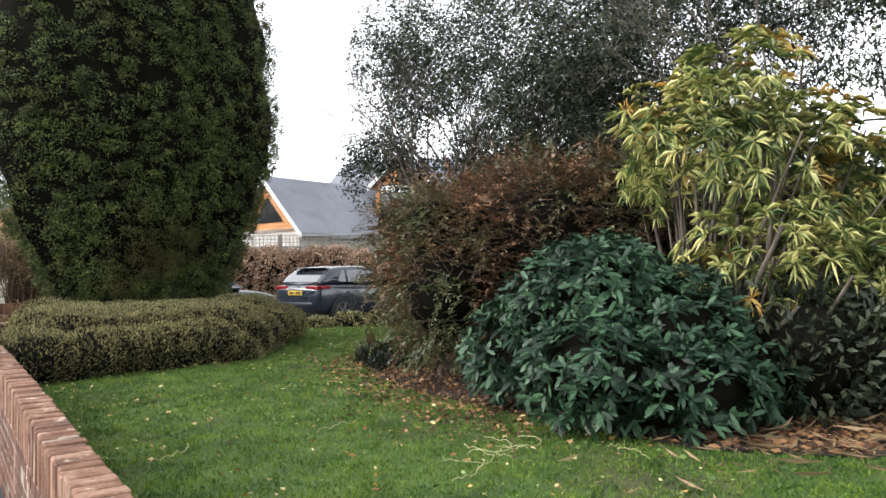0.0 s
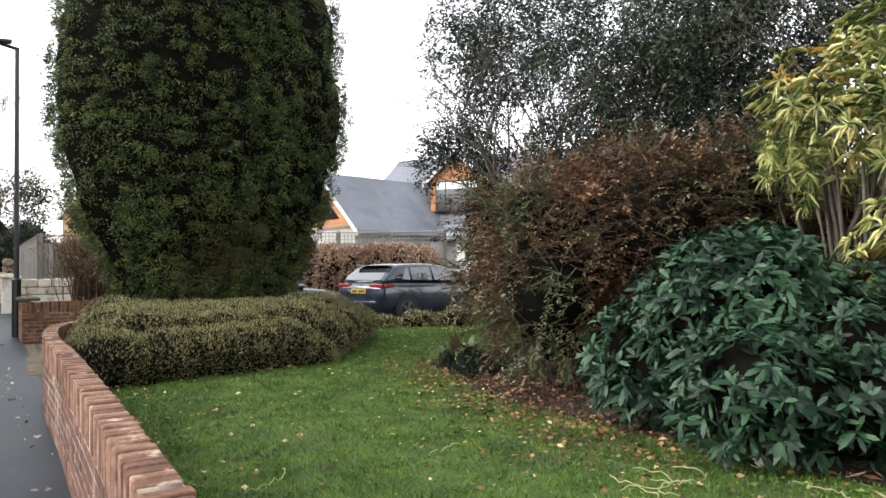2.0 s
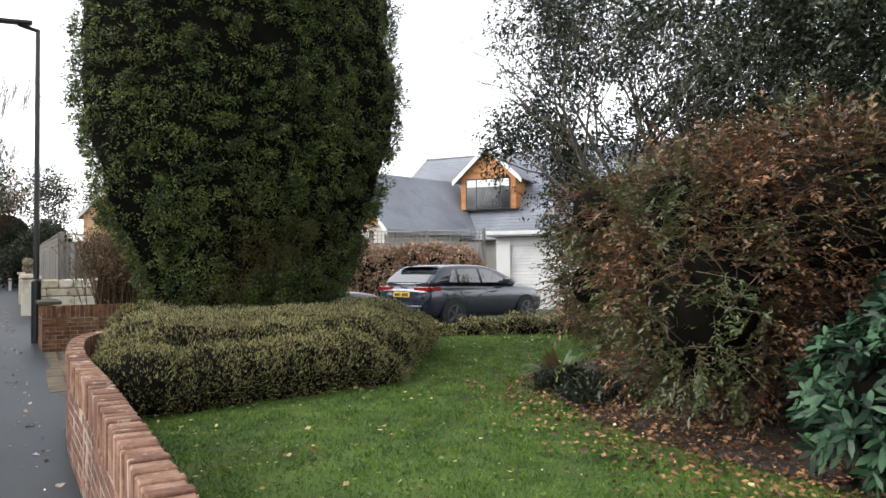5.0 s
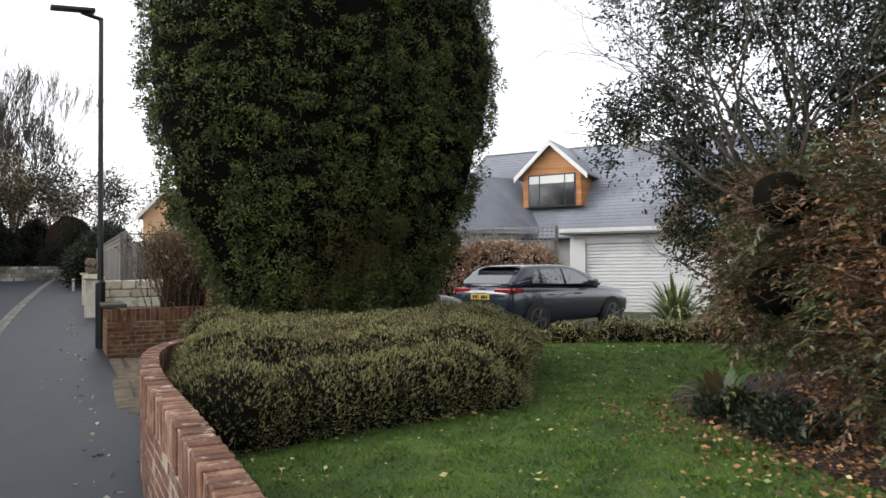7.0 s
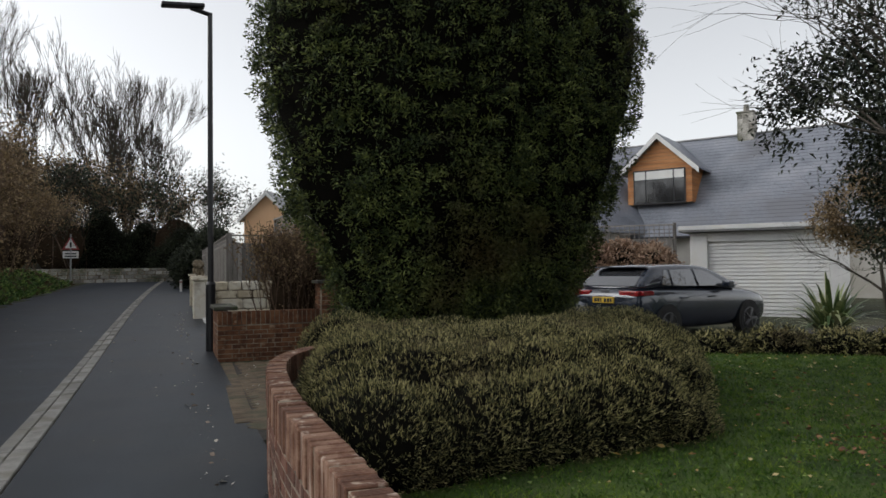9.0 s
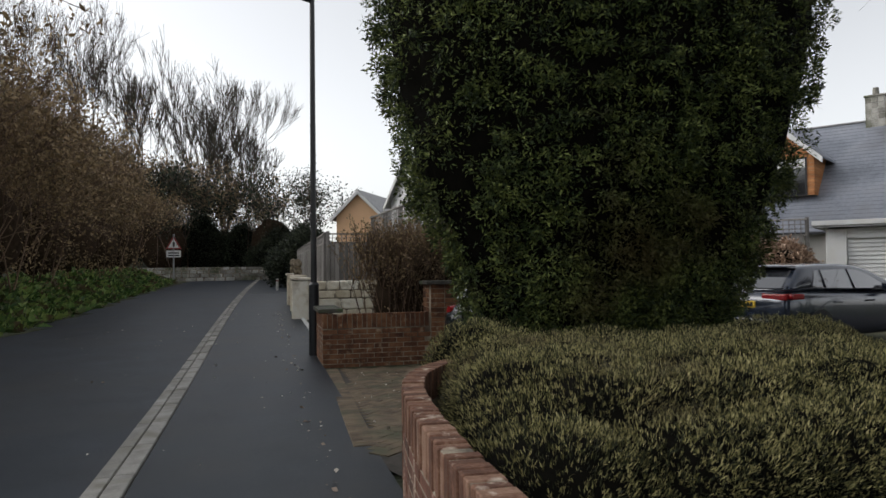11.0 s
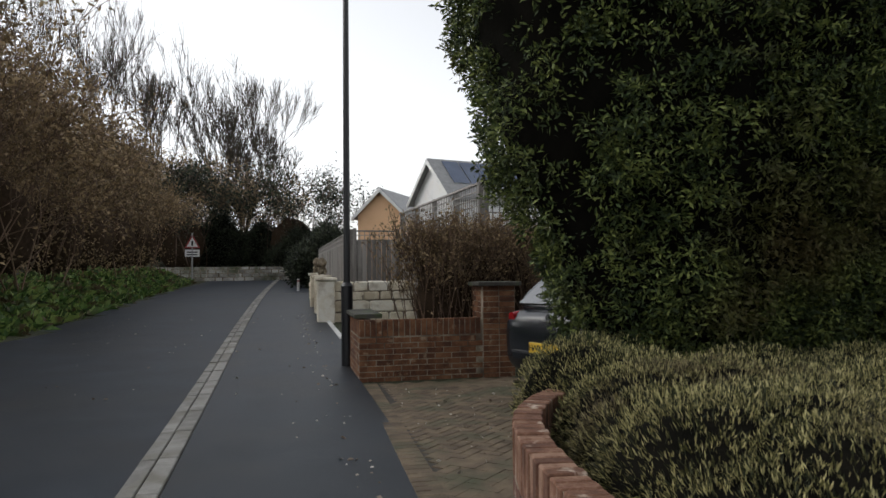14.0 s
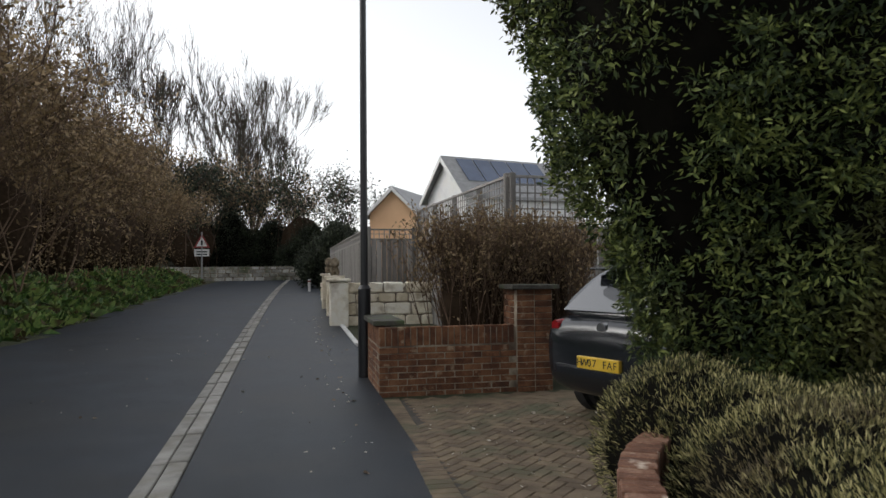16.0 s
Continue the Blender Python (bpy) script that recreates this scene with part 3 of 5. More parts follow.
def yew_skin(z, a, extra=0.0):
    c, s = math.cos(a), math.sin(a)
    inset = float(np.interp(z, YZ, YI)) * (1 - 0.06 * max(c, 0) - 0.15 * max(-c, 0) * (1.6 < z < 3))
    power = 2.1 + 0.6 * max(c, 0) * max(-s, 0) * 2
    big, small = max(0.2, 2.36 + inset + extra - 0.15 * max(c, 0) * (z < 2.9)), max(0.15, 1.15 + 0.75 * inset + extra)
    rad = (abs(c / big) ** power + abs(s / small) ** power) ** (-1 / power)
    # a second column of growth at the back, and upright grooves between the columns
    rad += 0.5 * math.exp(-((a % (2 * math.pi) - 2.5) / 0.36) ** 2) * (1 + 0.45 * inset)
    groove = abs(noise.noise(Vector((c * 4.2, s * 4.2, z * 0.22 + 7))))
    rad -= 0.16 * max(0.0, 1 - groove * 9)
    return rad - 0.10 + 0.10 * noise.noise(Vector((c * 2.6, s * 2.6, z * 1.3))) + 0.08 * noise.noise(Vector((c * 8, s * 8, z * 3.0)))


# solid shell added under the clumps, coloured as the shade in their gaps
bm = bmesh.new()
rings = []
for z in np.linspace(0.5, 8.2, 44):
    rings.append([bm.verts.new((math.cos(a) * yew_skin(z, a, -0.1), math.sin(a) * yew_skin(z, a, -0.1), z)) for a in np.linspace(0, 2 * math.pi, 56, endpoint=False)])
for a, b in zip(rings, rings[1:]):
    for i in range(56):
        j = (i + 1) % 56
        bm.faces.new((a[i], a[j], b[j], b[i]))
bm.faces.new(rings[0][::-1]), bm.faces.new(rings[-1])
part("shade_core", bm, M["core"], yew, smooth=True)
part("trunk", tube_bm((0, 0, -0.1), (0, 0, 1.2), 0.3, 0.24, 14), M["bark"], yew)
n = 4300
pz = 0.45 + 7.7 * r_y.random(n) ** 1.55
# angles spread evenly along the outline, leaving most of the far side bare
turn = np.linspace(1.9, 2 * math.pi + 0.55, 400)
ring_xy = np.array([(math.cos(a) * yew_skin(3.5, a), math.sin(a) * yew_skin(3.5, a)) for a in turn])
run = np.r_[0, np.cumsum(np.linalg.norm(np.diff(ring_xy, axis=0), axis=1))]
pa = np.interp(r_y.random(n) * run[-1], run, turn)
rad = np.array([yew_skin(z, a) for z, a in zip(pz, pa)]) - 0.14 * r_y.random(n) ** 1.5
pp = np.stack([np.cos(pa) * rad, np.sin(pa) * rad, pz], axis=1)
dd = unit(np.stack([np.cos(pa), np.sin(pa) * 2.2, np.full(n, 0.35)], axis=1))
# each clump is a small cushion of overlapping sprays that lie along its outside
per = 54
q = unit(np.repeat(dd, per, axis=0) * 0.75 + unit(r_y.normal(size=(n * per, 3))))
clump = np.repeat(0.06 + 0.075 * r_y.random(n), per)[:, None]
at = np.repeat(pp, per, axis=0) + q * arr(1.15, 1.15, 0.8) * clump * (0.75 + 0.35 * r_y.random(n * per)[:, None])
size = 0.032 + 0.026 * r_y.random(n * per)
v, f = leaf_arrays(at, q * 0.5 + r_y.normal(size=q.shape) * 0.6, size, size * 0.34, 0.15, 0.05, r_y, q)
put("foliage", fast_mesh("foliage", v, f), M["yew"], yew)

# rhododendron: rosettes of leathery leaves
rh = [((0.0, 0.0, 0.74), (0.72, 0.75, 0.62)), ((-0.35, -0.55, 0.42), (0.5, 0.55, 0.42)), ((0.4, -0.5, 0.6), (0.6, 0.6, 0.55)), ((-0.38, 0.35, 0.48), (0.5, 0.5, 0.46)), ((0.75, -0.85, 0.36), (0.42, 0.4, 0.36)), ((0.4, 0.3, 0.95), (0.6, 0.6, 0.5)), ((-0.05, -0.15, 1.06), (0.5, 0.5, 0.36)), ((0.2, -0.95, 0.33), (0.5, 0.45, 0.34))]
bush("rhododendron", "rounded rhododendron shrub with glossy dark green leaves", "shrub", (6.95, -2.75, 0.24), rh, 1900, 9, 0.098, 0.28, M["rhodo"], 11, lift=0.5, core=0.68, stems=16, shell=0.36, scatter=0.008, droop=0.16, fold=-0.1, ring=0.42)

# bronze-leaved shrub
br = [((0, 0, 1.35), (0.95, 1.0, 0.9)), ((-0.45, -0.35, 0.95), (0.65, 0.7, 0.8)), ((0.6, -0.5, 1.5), (0.9, 0.8, 0.85)), ((0.2, 0.9, 1.15), (0.8, 0.8, 0.9)), ((0.0, 0.2, 0.5), (0.7, 0.9, 0.5)), ((0.9, 0.2, 1.7), (0.9, 0.9, 0.85)), ((1.5, -0.7, 1.3), (0.8, 0.8, 0.9)), ((0.35, 1.7, 1.1), (0.7, 0.75, 0.85)), ((0.5, 2.35, 0.95), (0.6, 0.6, 0.75)), ((1.2, 1.4, 1.6), (0.9, 0.9, 0.9)), ((1.6, -0.6, 1.85), (0.8, 0.9, 0.7))]
r_s = np.random.default_rng(17)
for k in range(14):
    a, h = r_s.uniform(0, 6.28), r_s.uniform(0.7, 2.3)
    br.append(((0.4 + 1.0 * math.cos(a), 0.4 + 1.35 * math.sin(a), h), (0.38, 0.38, 0.34)))
bush("bronze_shrub", "large shrub with bronze and green mottled leaves", "shrub", (6.95, -0.6, 0.24), br, 8800, 12, 0.048, 0.42, M["redleaf"], 12, spread=0.55, lift=0.12, core=0.60, stems=30, shell=0.5, droop=0.2, spray=0.24)

# yellow-green shrub with narrow leaves in whorls
ye = [((0, 0, 2.35), (0.8, 0.8, 0.55)), ((0.3, -0.2, 2.75), (0.6, 0.6, 0.45)), ((0.8, -0.4, 2.0), (0.9, 0.8, 0.7)), ((0.5, 0.6, 2.25), (0.8, 0.7, 0.6)), ((1.5, 0.2, 1.7), (0.8, 0.9, 0.8)), ((0.7, -0.9, 1.15), (0.75, 0.6, 0.5)), ((0.15, -0.5, 1.35), (0.7, 0.6, 0.45)), ((1.5, -1.2, 0.9), (0.8, 0.6, 0.5)), ((1.9, -0.8, 1.6), (0.9, 0.8, 0.9))]
bush("yellow_shrub", "tall open shrub with yellowing narrow leaves", "shrub", (8.0, -2.9, 0.12), ye, 1200, 18, 0.125, 0.13, M["yellowleaf"], 13, lift=0.5, core=0, stems=90, shell=0.6, droop=0.35, scatter=0.01, stem_mat=M["darkbark"], ring=0.35)
# dark laurel behind the shrubs
la = [((-2.3, -1.35, 0.5), (0.7, 0.7, 0.55)), ((-1.6, -1.95, 0.55), (0.8, 0.8, 0.6)), ((-0.8, -2.7, 0.6), (0.9, 0.9, 0.65)), ((0, 0, 1.3), (1.0, 1.4, 1.2)), ((0.4, 1.5, 1.3), (1.0, 1.2, 1.2)), ((0.2, -1.5, 1.1), (1.0, 1.2, 1.1)), ((0.8, 3.0, 1.2), (1.0, 1.3, 1.1))]
bush("laurel_hedge", "dark evergreen hedge behind the flowering shrubs", "hedge", (10.6, -2.2, 0.24), la, 4200, 8, 0.09, 0.4, M["holmleaf"], 14, core=0.8, stems=10, shell=0.3, scatter=0.06)


def leafy_tree(name, label, at, limbs, blobs, n, per, leaf, mat, seed, length=2.5, radius=0.10, shell=0.8, levels=4, width=0.42):
    """A many-stemmed tree: limbs, and leaf sprays scattered through its lumps with gaps."""
    r = np.random.default_rng(seed)
    ob = thing(name, label, "tree", pose(*at))
    segs = []
    for way in limbs:
        a = grow((0.12 * way[0], 0.12 * way[1], -0.05), way, length, radius, levels, r, kids=3, angle=0.55, up=0.08, shrink=0.70)
        segs.append(sticks(a[0], a[1], a[2], a[3], 5))
    v, f = join(segs)
    put("trunk", fast_mesh("trunk", v, f), M["bark"], ob)
    p, d = on_blobs(blobs, n, r, shell, -1.1)
    keep = np.array([noise.noise(Vector(q) * 1.5 + Vector((seed, 0, 0))) for q in p]) > -0.06 - 0.16 * np.clip(p[:, 0], 0, 1)
    p, d = p[keep], d[keep]
    v, f = tufts(p, d, per, leaf, width, 1.1, 0.0, 0.15, r, 0.06, 0.2)
    put("crown", fast_mesh("crown", v, f), mat, ob)
    return ob


tb = [((1.9, -0.6, 4.2), (1.3, 1.3, 1.4)), ((2.2, -1.6, 3.2), (1.1, 1.3, 1.0)), ((1.5, 0.5, 3.5), (1.2, 1.1, 1.2)), ((2.6, -2.8, 4.4), (1.4, 1.4, 1.5)), ((0, 0, 4.6), (1.8, 2.0, 1.5)), ((-0.9, 1.3, 3.3), (0.9, 1.0, 1.0)), ((0.2, -1.2, 3.6), (1.6, 1.3, 1.4)), ((-1.25, 2.0, 3.1), (0.5, 0.6, 0.9)), ((0.6, 0.8, 2.9), (1.2, 1.2, 1.0)), ((1.2, -2.2, 4.6), (1.6, 1.5, 1.5)), ((-1.1, 0.6, 4.4), (0.8, 1.0, 1.1)), ((0, 0, 6.2), (1.8, 2, 1.2)), ((0.4, 1.6, 2.2), (1.0, 0.9, 0.8)), ((-0.9, 1.9, 4.6), (0.7, 0.7, 0.9)), ((-0.8, 1.5, 2.3), (0.7, 0.7, 0.8)), ((-0.3, 2.0, 2.9), (0.8, 0.7, 0.9)), ((-0.5, 1.2, 1.6), (0.6, 0.7, 0.7)), ((0.6, -2.4, 2.9), (1.3, 1.2, 1.1)), ((0.2, -2.8, 3.9), (1.2, 1.1, 1.0)), ((0.9, -1.4, 2.6), (1.0, 1.0, 0.9))]
leafy_tree("evergreen_tree", "multi-stemmed evergreen tree with small dark leaves", (8.5, 2.0, 0.24), ((0.05, 0.05, 1), (-0.35, 0.25, 1), (0.4, -0.15, 1), (0.2, 0.45, 1), (-0.2, -0.35, 1)), tb, 24000, 9, 0.06, M["holmleaf"], 31, length=1.85)
tb2 = [((0, 0, 4.4), (1.8, 2.0, 1.6)), ((0.6, -1.5, 3.6), (1.5, 1.4, 1.4)), ((0.2, 1.5, 5.2), (1.3, 1.3, 1.3))]
leafy_tree("evergreen_tree", "sparse dark tree with crooked branches behind the shrubs", (11.2, -3.2, 0.24), ((0.05, 0.05, 1), (-0.4, 0.2, 1), (0.3, -0.35, 1)), tb2, 8500, 8, 0.065, M["holmleaf"], 32)
tb3 = [((0, 0, 2.5), (1.1, 1.2, 0.9)), ((0.9, -0.5, 2.9), (1.0, 1.0, 0.9)), ((-0.8, 0.2, 2.2), (0.6, 0.6, 0.6))]
leafy_tree("brown_leaved_tree", "small spreading tree with brown leaves by the garage", (12.4, 8.9, 0.05), ((-0.4, 0.1, 1), (0.4, 0.2, 1), (0.0, -0.4, 1)), tb3, 5200, 8, 0.06, M["brownleaf"], 33, length=1.5, radius=0.055)

# ---------- street lamp ----------
lamp = thing("street_lamp", "tall slim black street lamp post with flat arm", "street lamp", pose(0, 10, 0.02))
part("base_sleeve", tube_bm((0, 0, -0.02), (0, 0, 1.22), 0.085, 0.085, 20), M["black"], lamp, smooth=False)
part("collar", tube_bm((0, 0, 1.22), (0, 0, 1.27), 0.095, 0.06, 20), M["black"], lamp)
part("pole", tube_bm((0, 0, 1.25), (0, 0, 6.05), 0.052, 0.042, 16), M["black"], lamp)
ax, ay = -0.78, -0.28
part("arm", tube_bm((0.03, 0.01, 6.03), (ax * 0.4, ay * 0.4, 6.10), 0.04, 0.035, 12), M["black"], lamp)
hd = bmesh.new()
box_bm(-0.36, -0.09, -0.035, 0.36, 0.09, 0.035, 0.02, hd, 2)
part("lamp_head", hd, M["black"], lamp, m=pose(ax * 0.55, ay * 0.55, 6.13, 0, 6, math.degrees(math.atan2(ay, ax))))

# ---------- cars ----------
def loft(stations, closed=True):
    """Rings of points joined along the car; each ring is (x, [(y, z), ...]) for one half, mirrored."""
    bm = bmesh.new()
    prev = None
    for x, half in stations:
        ring = [bm.verts.new((x, y, z)) for y, z in half] + [bm.verts.new((x, -y, z)) for y, z in half[::-1]]
        if prev:
            for i in range(len(ring)):
                j = (i + 1) % len(ring)
                bm.faces.new((prev[i], prev[j], ring[j], ring[i]))
        else:
            bm.faces.new(ring)
        prev = ring
    bm.faces.new(prev[::-1])
    return bm


def car(name, label, m, paint, rear_plate, text, round_lamps=False, k=1.0, tall=0.0, wide=1.0):
    """A hatchback, x forward, its rear bumper at x = 0."""
    ob = thing(name, label, "car", m)
    hw = 0.89 * wide

    def ring(x, w, low, sill, belt, top):
        return x * k, [(0.0, low), (w * 0.86, low), (w * 0.97, sill), (w, (sill + belt) * 0.5), (w * 0.985, belt - 0.08), (w * 0.94, belt), (w * 0.75, top), (0.0, top + 0.012)]

    st = [ring(0.0, hw * 0.82, 0.42, 0.50, 0.80, 0.84), ring(0.06, hw * 0.93, 0.30, 0.42, 0.92, 0.96), ring(0.22, hw * 0.985, 0.24, 0.36, 0.99, 1.02), ring(0.7, hw, 0.20, 0.32, 0.99, 1.02), ring(1.6, hw, 0.19, 0.31, 0.965, 1.0), ring(2.6, hw, 0.19, 0.31, 0.94, 0.98), ring(3.1, hw * 0.995, 0.19, 0.31, 0.92, 0.985), ring(3.7, hw * 0.98, 0.21, 0.33, 0.87, 0.935), ring(4.1, hw * 0.93, 0.23, 0.35, 0.80, 0.85), ring(4.26, hw * 0.84, 0.26, 0.38, 0.71, 0.75), ring(4.32, hw * 0.7, 0.32, 0.40, 0.60, 0.63)]
    body = part("body", loft(st), paint, ob, smooth=True)
    sub = body.modifiers.new("round", 'SUBSURF')
    sub.levels = sub.render_levels = 2
    # cabin: roof line, and glass lying just proud of it
    roof = 1.43 + tall
    prof = [(0.12, 1.02, 1.03), (0.34, 1.02, 1.21 + tall * 0.8), (0.58, 1.02, 1.40 + tall), (0.78, 1.01, roof + 0.015), (1.5, 1.0, roof + 0.03), (2.15, 0.99, roof + 0.01), (2.5, 0.985, 1.35 + tall), (2.95, 0.98, 1.12 + tall * 0.4), (3.2, 0.975, 0.99)]

    def half_w(x, z, zt):
        t = max(0.0, (z - 0.98) / (roof - 0.98))
        taper = 1 - 0.12 * max(0, (0.5 - x) / 0.5)
        return (hw * 0.965 - 0.20 * t) * taper

    cab = []
    for x, zb, zt in prof:
        zs = [zb - 0.06, zb + (zt - zb) * 0.5, zt - 0.03 * min(1, (zt - zb) * 4)]
        cab.append((x * k, [(0, zb - 0.1)] + [(half_w(x, z, zt), z) for z in zs] + [(half_w(x, zt, zt) * 0.86, zt), (0, zt + 0.012)]))
    cabin = part("cabin", loft(cab), paint, ob, smooth=True)
    sub = cabin.modifiers.new("round", 'SUBSURF')
    sub.levels = sub.render_levels = 2

    def top_at(x):
        return float(np.interp(x, [p[0] for p in prof], [p[2] for p in prof]))

    for side in (1, -1):
        for nm, quad in (("side_window", [(0.68, 1.07), (0.95, 1.05), (0.98, 1.34 + tall), (0.9, 1.34 + tall)]), ("side_window", [(1.02, 1.05), (1.72, 1.03), (1.72, 1.355 + tall), (1.06, 1.345 + tall)]), ("side_window", [(1.80, 1.03), (3.15, 1.01), (2.62, 1.10), (2.25, 1.29 + tall), (2.05, 1.34 + tall), (1.80, 1.355 + tall)])):
            bm = bmesh.new()
            fa = [bm.verts.new((x * k, side * (half_w(x, z, top_at(x)) + 0.012), z)) for x, z in quad]
            bm.faces.new(fa)
            ex = bmesh.ops.extrude_face_region(bm, geom=bm.faces[:])
            for g in ex["geom"]:
                if isinstance(g, bmesh.types.BMVert):
                    g.co.y -= side * 0.03
            part(nm, bm, M["carglass"], ob)
        part("door_mirror", box_bm(2.5 * k, side * (hw - 0.02), 0.98, 2.68 * k, side * (hw + 0.16), 1.12, 0.035, seg=2), paint, ob)
        for hx in (1.15, 2.05):
            part("door_handle", box_bm(hx * k, side * (hw - 0.02), 0.80, (hx + 0.2) * k, side * (hw + 0.025), 0.83, 0.01), paint, ob)
        for wx in (0.78, 3.42):
            arch = tube_bm((wx * k, side * (hw - 0.12), 0.33), (wx * k, side * (hw + 0.012), 0.33), 0.375, 0.375, 28)
            part("wheel_arch", arch, M["rubber"], ob)
            w = part("wheel", tube_bm((wx * k, side * (hw - 0.2), 0.32), (wx * k, side * (hw + 0.02), 0.32), 0.32, 0.315, 32), M["rubber"], ob, "black rubber tyre")
            rim = bmesh.new()
            tube_bm((wx * k, side * (hw + 0.015), 0.32), (wx * k, side * (hw + 0.03), 0.32), 0.075, 0.06, 14, rim)
            for q in range(5):
                a = 2 * math.pi * q / 5
                tube_bm((wx * k, side * (hw + 0.02), 0.32), (wx * k + 0.215 * math.cos(a), side * (hw + 0.026), 0.32 + 0.215 * math.sin(a)), 0.035, 0.03, 6, rim)
            for q in range(24):
                a, b = 2 * math.pi * q / 24, 2 * math.pi * (q + 1) / 24
                tube_bm((wx * k + 0.225 * math.cos(a), side * (hw + 0.02), 0.32 + 0.225 * math.sin(a)), (wx * k + 0.225 * math.cos(b), side * (hw + 0.02), 0.32 + 0.225 * math.sin(b)), 0.014, 0.014, 5, rim)
            part("rim", rim, M["alloy"], w, "spoked alloy rim")
        if round_lamps:
            part("tail_lamp", tube_bm((0.16, side * hw * 0.74, 0.90), (0.045, side * hw * 0.76, 0.90), 0.075, 0.06, 20), M["redlamp"], ob, "round red tail lamp")
        else:
            lampm = bmesh.new()
            box_bm(0.03, side * hw * 0.40, 0.87, 0.2, side * hw * 0.90, 0.97, 0.025, lampm, 2)
            box_bm(0.10, side * hw * 0.78, 0.88, 0.40, side * (hw * 0.985 + 0.004), 0.965, 0.025, lampm, 2)
            part("tail_lamp", lampm, M["redlamp"], ob, "wraparound red tail lamp")
    # rear glass
    bm = bmesh.new()
    lo, hi = half_w(0.2, 1.08, 1.1) * 0.86, half_w(0.45, 1.34 + tall, 1.36) * 0.80
    q = [(0.15, lo, 1.06), (0.15, -lo, 1.06), (0.52, -hi, 1.345 + tall), (0.52, hi, 1.345 + tall)]
    vs = [bm.verts.new((x * k - 0.02, y, z)) for x, y, z in q]
    bm.faces.new(vs)
    ex = bmesh.ops.extrude_face_region(bm, geom=bm.faces[:])
    for g in ex["geom"]:
        if isinstance(g, bmesh.types.BMVert):
            g.co.x += 0.05
    part("rear_window", bm, M["carglass"], ob)
    part("spoiler", box_bm(0.40 * k, -hi * 1.06, roof - 0.035, 0.62 * k, hi * 1.06, roof - 0.012, 0.01), paint, ob, "slim roof spoiler")
    part("bumper_trim", box_bm(-0.015, -hw * 0.7, 0.44, 0.12, hw * 0.7, 0.56, 0.03, seg=2), paint, ob)
    if round_lamps:
        part("emblem", tube_bm((0.09, 0, 0.92), (0.03, 0, 0.915), 0.06, 0.055, 20), M["chrome"], ob, "round metal badge")
    else:
        part("emblem", box_bm(0.03, -0.11, 0.96, 0.06, 0.11, 0.985, 0.008), M["alloy"], ob, "small metal badge")
    pz = 0.60 if round_lamps else 0.79
    px = -0.012 if not round_lamps else -0.03
    pl = part("number_plate", box_bm(px, -0.26, pz - 0.056, px + 0.06, 0.26, pz + 0.056, 0.006), M["plate"], ob, "yellow rear number plate")
    if text:
        for i, ch in enumerate(text):
            if ch == " ":
                continue
            cu = bpy.data.curves.new("letter", 'FONT')
            cu.body, cu.size, cu.align_x, cu.align_y, cu.extrude = ch, 0.095, 'CENTER', 'CENTER', 0.001
            tmp = new("letter", cu)
            me = bpy.data.meshes.new_from_object(tmp)
            bpy.data.objects.remove(tmp)
            put("letter", me, M["ink"], pl, m=pose(px - 0.003, (3.5 - i) * 0.062, pz, 90, 0, -90))
    else:
        for y0, y1 in ((0.21, 0.15), (0.135, 0.075), (0.06, 0.03), (-0.03, -0.09), (-0.105, -0.16), (-0.175, -0.22)):
            part("lettering", box_bm(px - 0.003, y0, pz - 0.035, px + 0.003, y1, pz + 0.035), M["ink"], pl)
    return ob


car("hatchback_car", "dark blue-grey hatchback car parked on the drive", pose(7.2, 10.03, 0.05, 0, 0, 28), M["carpaint"], True, "")
car("small_hatchback", "small black hatchback parked on the brick drive", pose(2.56, 7.0, 0.03, 0, 0, 35), M["carblack"], True, "HW07 FAF", True, 1.06, 0.05, 0.93)

# ---------- garage with white door ----------
GA = -36
gar = thing("garage", "flat-roofed white garage with slatted door", "garage", pose(12.35, 16.0, 0.05, 0, 0, GA))
part("wall", box_bm(-0.35, 0.25, -0.1, -0.02, 5.5, 2.35), M["white"], gar, "white painted side wall")
part("pier", box_bm(-0.35, 0, -0.1, 0.12, 0.25, 2.35, 0.01), M["white"], gar)
part("pier", box_bm(3.15, 0, -0.1, 3.6, 0.25, 2.35, 0.01), M["white"], gar)
part("wall", box_bm(3.4, 0.25, -0.1, 3.6, 5.5, 2.35), M["white"], gar)
part("lintel", box_bm(0.12, 0.03, 2.10, 3.15, 0.25, 2.35), M["white"], gar, "white lintel over the door")
part("roof", box_bm(-0.6, -0.28, 2.38, 3.9, 5.7, 2.52), M["signgrey"], gar)
part("fascia", box_bm(-0.62, -0.31, 2.43, 3.92, -0.285, 2.55, 0.005), M["white"], gar)
gdoor = part("door", box_bm(0.12, 0.12, -0.05, 3.15, 0.16, 2.10), M["white"], gar, "white horizontally ribbed door")
slat = box_bm(0.13, -0.012, 0.004, 3.14, 0.012, 0.1, 0.01)
me = bpy.data.meshes.new("slat")
slat.to_mesh(me), slat.free()
for i in range(20):
    put("slat", me, M["white"], gdoor, m=pose(0, 0.105, -0.03 + 0.105 * i, -9, 0, 0))

# ---------- house with cedar dormer ----------
HA = -42
house = thing("house", "slate-roofed house with cedar-clad dormer and gable", "house", pose(15.6, 28.3, 0.05, 0, 0, HA))
